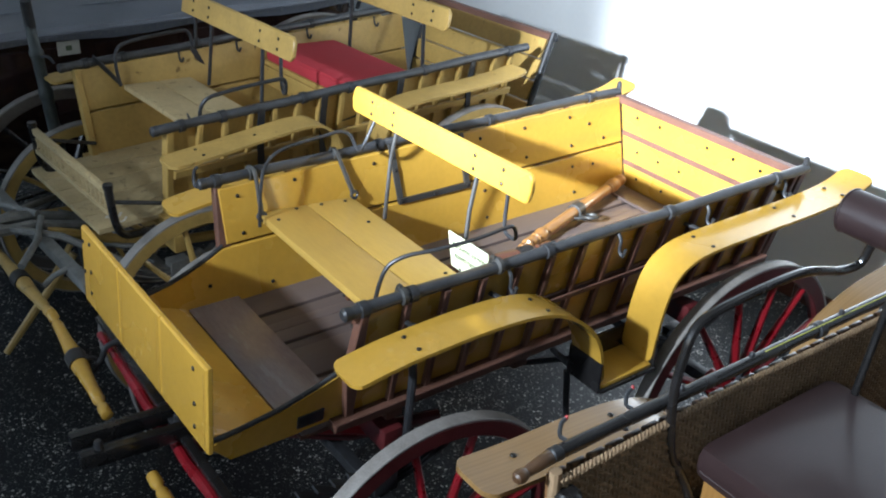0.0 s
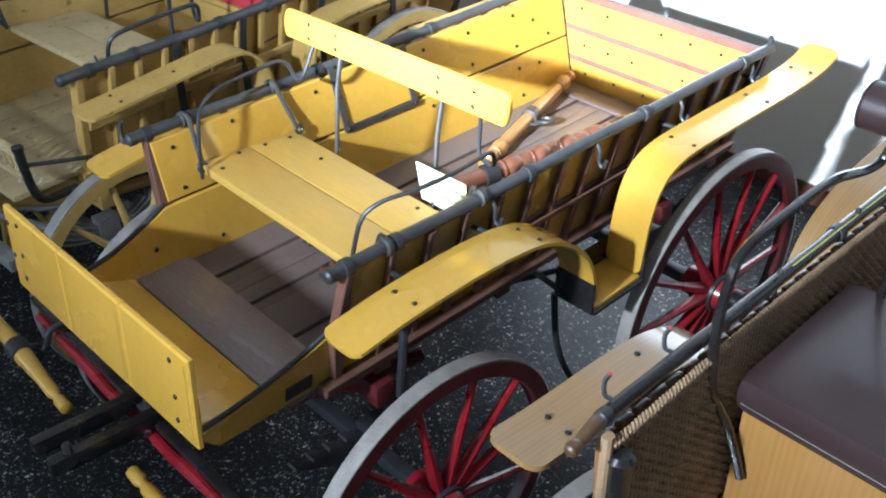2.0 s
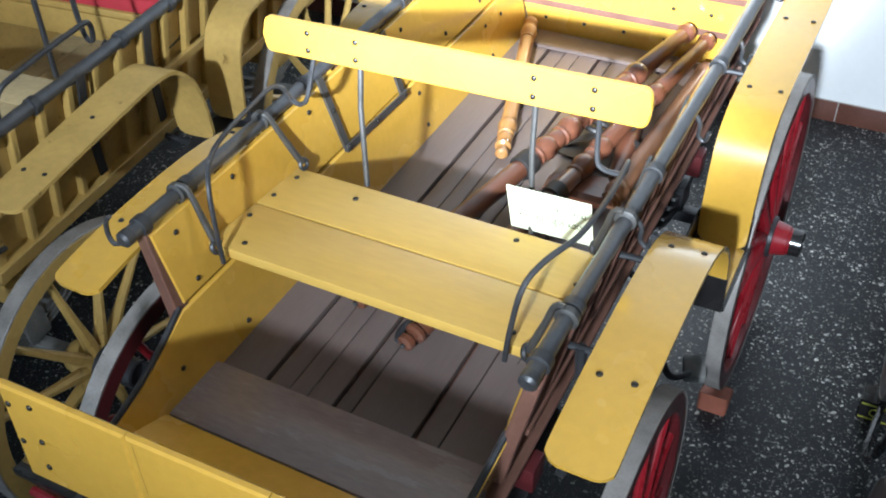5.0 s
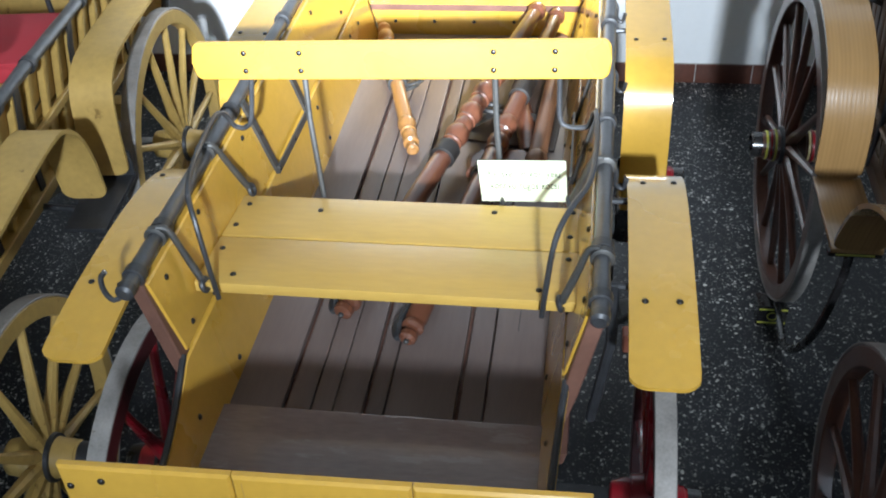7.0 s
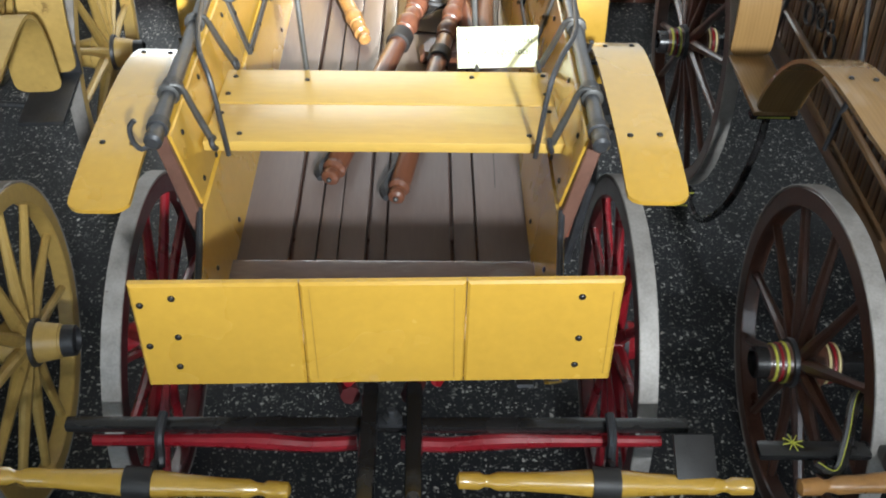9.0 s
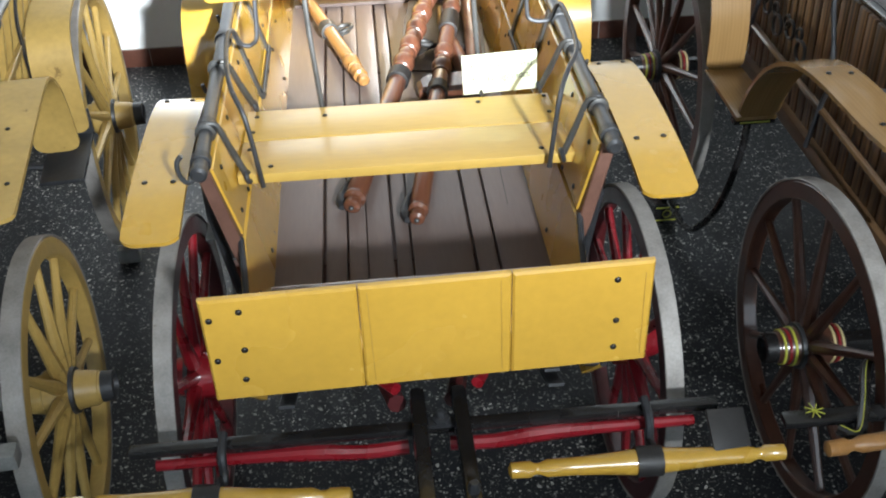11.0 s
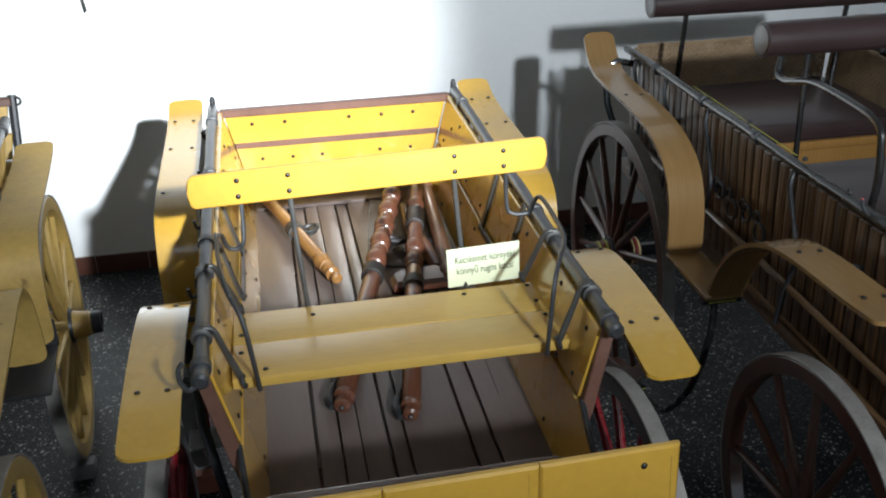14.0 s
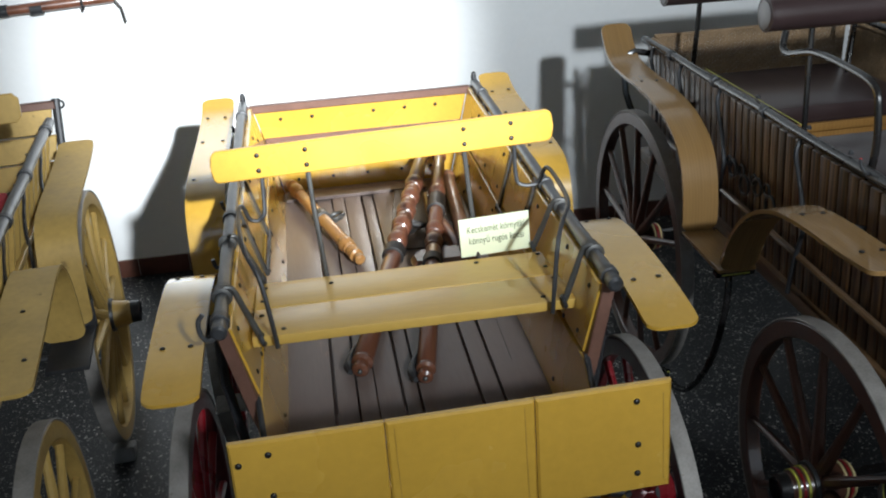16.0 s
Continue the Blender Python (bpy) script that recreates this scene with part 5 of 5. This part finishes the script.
    plait([(-0.46, 1.862, 1.40), (-0.2, 1.862, 1.398), (0.0, 1.862, 1.400), (0.2, 1.862, 1.402), (0.46, 1.862, 1.40)], t)
    part("floor_board", box((0, 0.82, 0.875), (0.90, 2.10, 0.03), None, 0.004), OAK, t)
    part("seat_box", box((0, 0.435, 1.045), (0.87, 0.44, 0.30), None, 0.005), SEAT_WOOD, t)
    part("seat_box", box((0, 1.55, 1.00), (0.87, 0.56, 0.22), None, 0.005), SEAT_WOOD, t)
    part("seat_lip", box((0, 1.245, 1.120), (0.88, 0.022, 0.035), None, 0.005), SEAT_WOOD, t)
    for y, z, L in ((0.70, 1.722, 0.535), (1.615, 1.638, 0.53)):
        r = 0.054
        roll = part("back_roll", lathe([(-L, 0.02), (-L + 0.004, r * 0.85), (-L + 0.014, r), (-L + 0.10, r * 1.03), (0, r * 1.05), (L - 0.10, r * 1.03), (L - 0.014, r), (L - 0.004, r * 0.85), (L, 0.02)], Matrix.Translation((0, y, z)) @ X_AXIS, 24), LEATHER, t, "brown leather back roll")
        for e in (-1, 1):
            part("piping", ring_of((e * (L - 0.010), y, z), r * 0.97, 0.004, (1, 0, 0), 24), LEATHER, roll)
    undercarriage(t, -0.12, 0.50, 1.53, 0.575, 0.62, WHEEL_BROWN, BLACK, 0.84)
    # painted guard loop and star on the end of the splinter bar
    loop = part("guard_loop", tube([(-0.60, -0.40, 0.72), (-0.655, -0.43, 0.72), (-0.72, -0.56, 0.72), (-0.775, -0.648, 0.72), (-0.815, -0.625, 0.72)], 0.014, 8, steps=4), BLACK, t)
    part("painted_line", tube([(-0.607, -0.40, 0.735), (-0.657, -0.43, 0.735), (-0.722, -0.56, 0.735), (-0.776, -0.648, 0.735), (-0.812, -0.627, 0.735)], 0.0014, 6, steps=4), LIME, loop)
    part("bar_end", box((-0.80, -0.575, 0.708), (0.26, 0.045, 0.022), None, 0.008), BLACK, t)
    for k in range(4):
        part("painted_star", box((-0.847, -0.562, 0.7205), (0.050, 0.0022, 0.0016), Euler((0, 0, radians(45 * k + 12))).to_matrix(), 0), LIME, t)
    part("splinter_bar", box((0.0, -0.62, 0.72), (1.30, 0.05, 0.05), bevel=0.01), WHEEL_BROWN, t)


wicker_carriage()
for y, z, d, lab in ((0.435, 1.205, 0.50, "brown leather cushion on the carriage's front seat"), (1.56, 1.115, 0.60, "brown leather cushion on the carriage's rear seat")):
    cu3 = thing("seat_cushion", C3 @ Matrix.Translation((0, y, z)), lab, "cushion")
    cb = box((0, 0, 0.0475), (0.905, d, 0.095), None, 0.034)
    part("pad", cb, LEATHER, cu3)
    part("piping", tube([(-0.43, -d / 2 + 0.003, 0.030), (0.43, -d / 2 + 0.003, 0.030)], 0.0035, 6), LEATHER, cu3)
swingletree(C3 @ pose(-0.56, -0.672, 0.735, 0, 0, 4), TURNED_PALE, "varnished turned swingletree with black leather loop", 0.64)
for s in (-1, 1):
    c = thing("brake_block", C3 @ Matrix.Translation((s * 0.645, 1.23, 0)), "black painted wheel shoe with yellow-green lines", "wheel chock", group="wheel chocks")
    shoe = part("block", prism([(-0.06, 0.0), (0.07, 0.0), (0.07, 0.05), (-0.06, 0.10)], lambda u, v, w: Vector((w, u, v)), 0.11, bevel=0.006), BLACK, c)
    for z in (0.02, 0.085):
        part("painted_line", box((0, -0.0615, z), (0.10, 0.003, 0.005), None, 0), LIME, shoe)
    part("painted_ring", ring_of((0, -0.0615, 0.052), 0.018, 0.002, (0, 1, 0)), LIME, shoe)


# ---------------------------------------------------------------- the dark closed coach beyond
C4 = Matrix.Translation((-3.25, 0, 0))
coach = thing("coach", C4, "dark maroon coach with a black leather hood cover", "carriage", group="horse carts")


def dark_coach():
    t = coach
    part("body", prism([(-0.75, 0.62), (-0.62, 0.52), (1.30, 0.52), (1.60, 0.62), (1.72, 1.22), (-0.85, 1.22)], lambda u, v, w: Vector((w, u, v)), 1.0, bevel=0.02), COACH, t)
    for y in (-0.35, 0.22, 0.72):
        part("panel", box((0.503, y + 0.14, 0.95), (0.012, 0.46, 0.42), None, 0.004), COACH, t)
    top = bmesh.new()
    rows = []
    for i in range(15):
        y = -0.95 + 2.75 * i / 14
        rows.append([top.verts.new((x, y, z + 0.012 * math.sin(i * 1.3 + x * 5))) for x, z in ((0.53, 1.19), (0.545, 1.235), (0.52, 1.262), (0.40, 1.285), (0.10, 1.335), (-0.25, 1.37), (-0.56, 1.36), (-0.56, 1.19))])
    for a, b in zip(rows, rows[1:]):
        for j in range(7):
            top.faces.new((a[j], a[j + 1], b[j + 1], b[j]))
    top.faces.new(rows[0][::-1]); top.faces.new(rows[-1])
    hood = part("hood_cover", top, LEATHER_SHEEN, t)
    part("hood_bead", tube([(0.548, -0.95, 1.238), (0.548, 1.80, 1.238)], 0.011, 8), LEATHER_SHEEN, hood)
    stud = lathe([(0, 0.006), (0.003, 0.005), (0.004, 0.001)], X_AXIS, 6)
    first = part("stud", stud, GREYIRON, hood)
    first.matrix_basis = Matrix.Translation((0.546, -0.90, 1.212))
    for k in range(1, 60):
        ob = new("stud", first.data)
        ob.parent = hood
        ob.matrix_basis = Matrix.Translation((0.546, -0.90 + 0.044 * k, 1.212))
    part("hood_seam", tube([(0.30, -0.95, 1.305), (0.30, 1.80, 1.305)], 0.006, 6), LEATHER_SHEEN, hood)
    part("name_plate", box((0.512, -0.005, 1.150), (0.004, 0.115, 0.075), None, 0.001), PAPER, t, "small aged paper label")
    part("name_mark", box((0.5152, -0.005, 1.150), (0.002, 0.030, 0.026), None, 0), INK, t)
    for s in (-1, 1):
        for y, R in ((-0.15, 0.515), (1.35, 0.60)):
            wheel(t, s * (0.74 if y < 1 else 0.66), y, R, s, mat("dusty_wheel_paint", (0.10, 0.085, 0.07), 0.5, scale=10, vary=0.3, bump=0.3), BLACK, BLACK, TYRE, IRON, 12)
    undercarriage(t, -0.15, 0.515, 1.35, 0.60, 0.70, BLACK, GREYIRON, 0.60)
    for y in (1.45, 1.62, 1.75):
        part("hood_iron", tube([(0.50, y, 1.15), (0.53, y + 0.03, 1.32), (0.42, y + 0.10, 1.60)], 0.014, 8, steps=3), IRON, t)
    for k in range(7):
        part("chain_link", ring_of((0.50, 1.66 + 0.012 * k, 1.32 - 0.035 * k), 0.020, 0.005, (1, k % 2, 0)), IRON, t)


dark_coach()
post = thing("carriage_pole", Matrix.Translation((-2.30, -0.18, 0)), "grey-green painted wooden pole standing upright", "wooden pole")
part("shaft", lathe([(0, 0.026), (0.80, 0.030), (0.81, 0.034), (0.83, 0.034), (0.84, 0.030), (1.05, 0.029), (1.06, 0.034), (1.10, 0.034), (1.11, 0.028), (1.26, 0.028), (1.27, 0.033), (1.29, 0.033), (1.30, 0.027), (1.50, 0.022), (1.52, 0.018)], Matrix() @ along((0, 0, 0), (0.0, -0.10, 1.5)), 14), GREYGREEN, post)
part("iron_tip", tube([(0.0, -0.09, 1.40), (0.02, -0.10, 1.53)], 0.025, 10), IRON, post)
part("hook", tube([(0.02, -0.08, 1.26), (0.06, -0.05, 1.27), (0.07, -0.03, 1.24)], 0.007, 7, steps=3), IRON, post)

# a pole hung on the white wall
wp = thing("wall_pole", Matrix.Translation((-1.75, 2.953, 1.535)), "red-brown wooden pole with black fittings hung on the wall", "wooden pole")
part("shaft", lathe([(0, 0.018), (0.9, 0.026), (1.7, 0.026), (1.72, 0.012)], along((-1.1, 0, -0.03), (0.62, 0, 0.055)), 14), TURNED, wp)
for a in (0.05, 0.22):
    part("fitting", tube([(a - 0.03, 0, 0.026), (a + 0.03, 0, 0.029)], 0.031, 12), IRON, wp)
part("strap", tube([(0.60, -0.01, 0.05), (0.635, -0.012, 0.0), (0.645, -0.014, -0.075)], 0.006, 7), HARNESS, wp)
part("wall_hook", tube([(-0.4, 0.04, 0.03), (-0.4, -0.03, -0.025), (-0.4, -0.04, 0.03)], 0.007, 7), IRON, wp)
part("wall_hook", tube([(0.45, 0.04, 0.05), (0.45, -0.03, 0.01), (0.45, -0.04, 0.06)], 0.007, 7), IRON, wp)

# ---------------------------------------------------------------- skirting tiles along the white wall
tile_bm = box((0, 0, 0), (0.2803, 0.012, 0.106), None, 0.002)
first_tile = link("tile", tile_bm, TILE, wall_back)
PITCH = 0.2853
k0 = int((ROOM_X0 - 0.693) / PITCH)
xs = [0.693 + PITCH * (k + 0.5) for k in range(k0, 20)]
first_tile.matrix_basis = Matrix.Translation((xs[0], WALL_Y - 0.006, 0.053))
for x in xs[1:]:
    ob = new("tile", first_tile.data)
    ob.parent = wall_back
    ob.matrix_basis = Matrix.Translation((x, WALL_Y - 0.006, 0.053))
part("grout", box(((ROOM_X0 + ROOM_X1) / 2, WALL_Y - 0.003, 0.0545), (ROOM_X1 - ROOM_X0 - 0.02, 0.006, 0.109), None, 0), GROUT, wall_back)
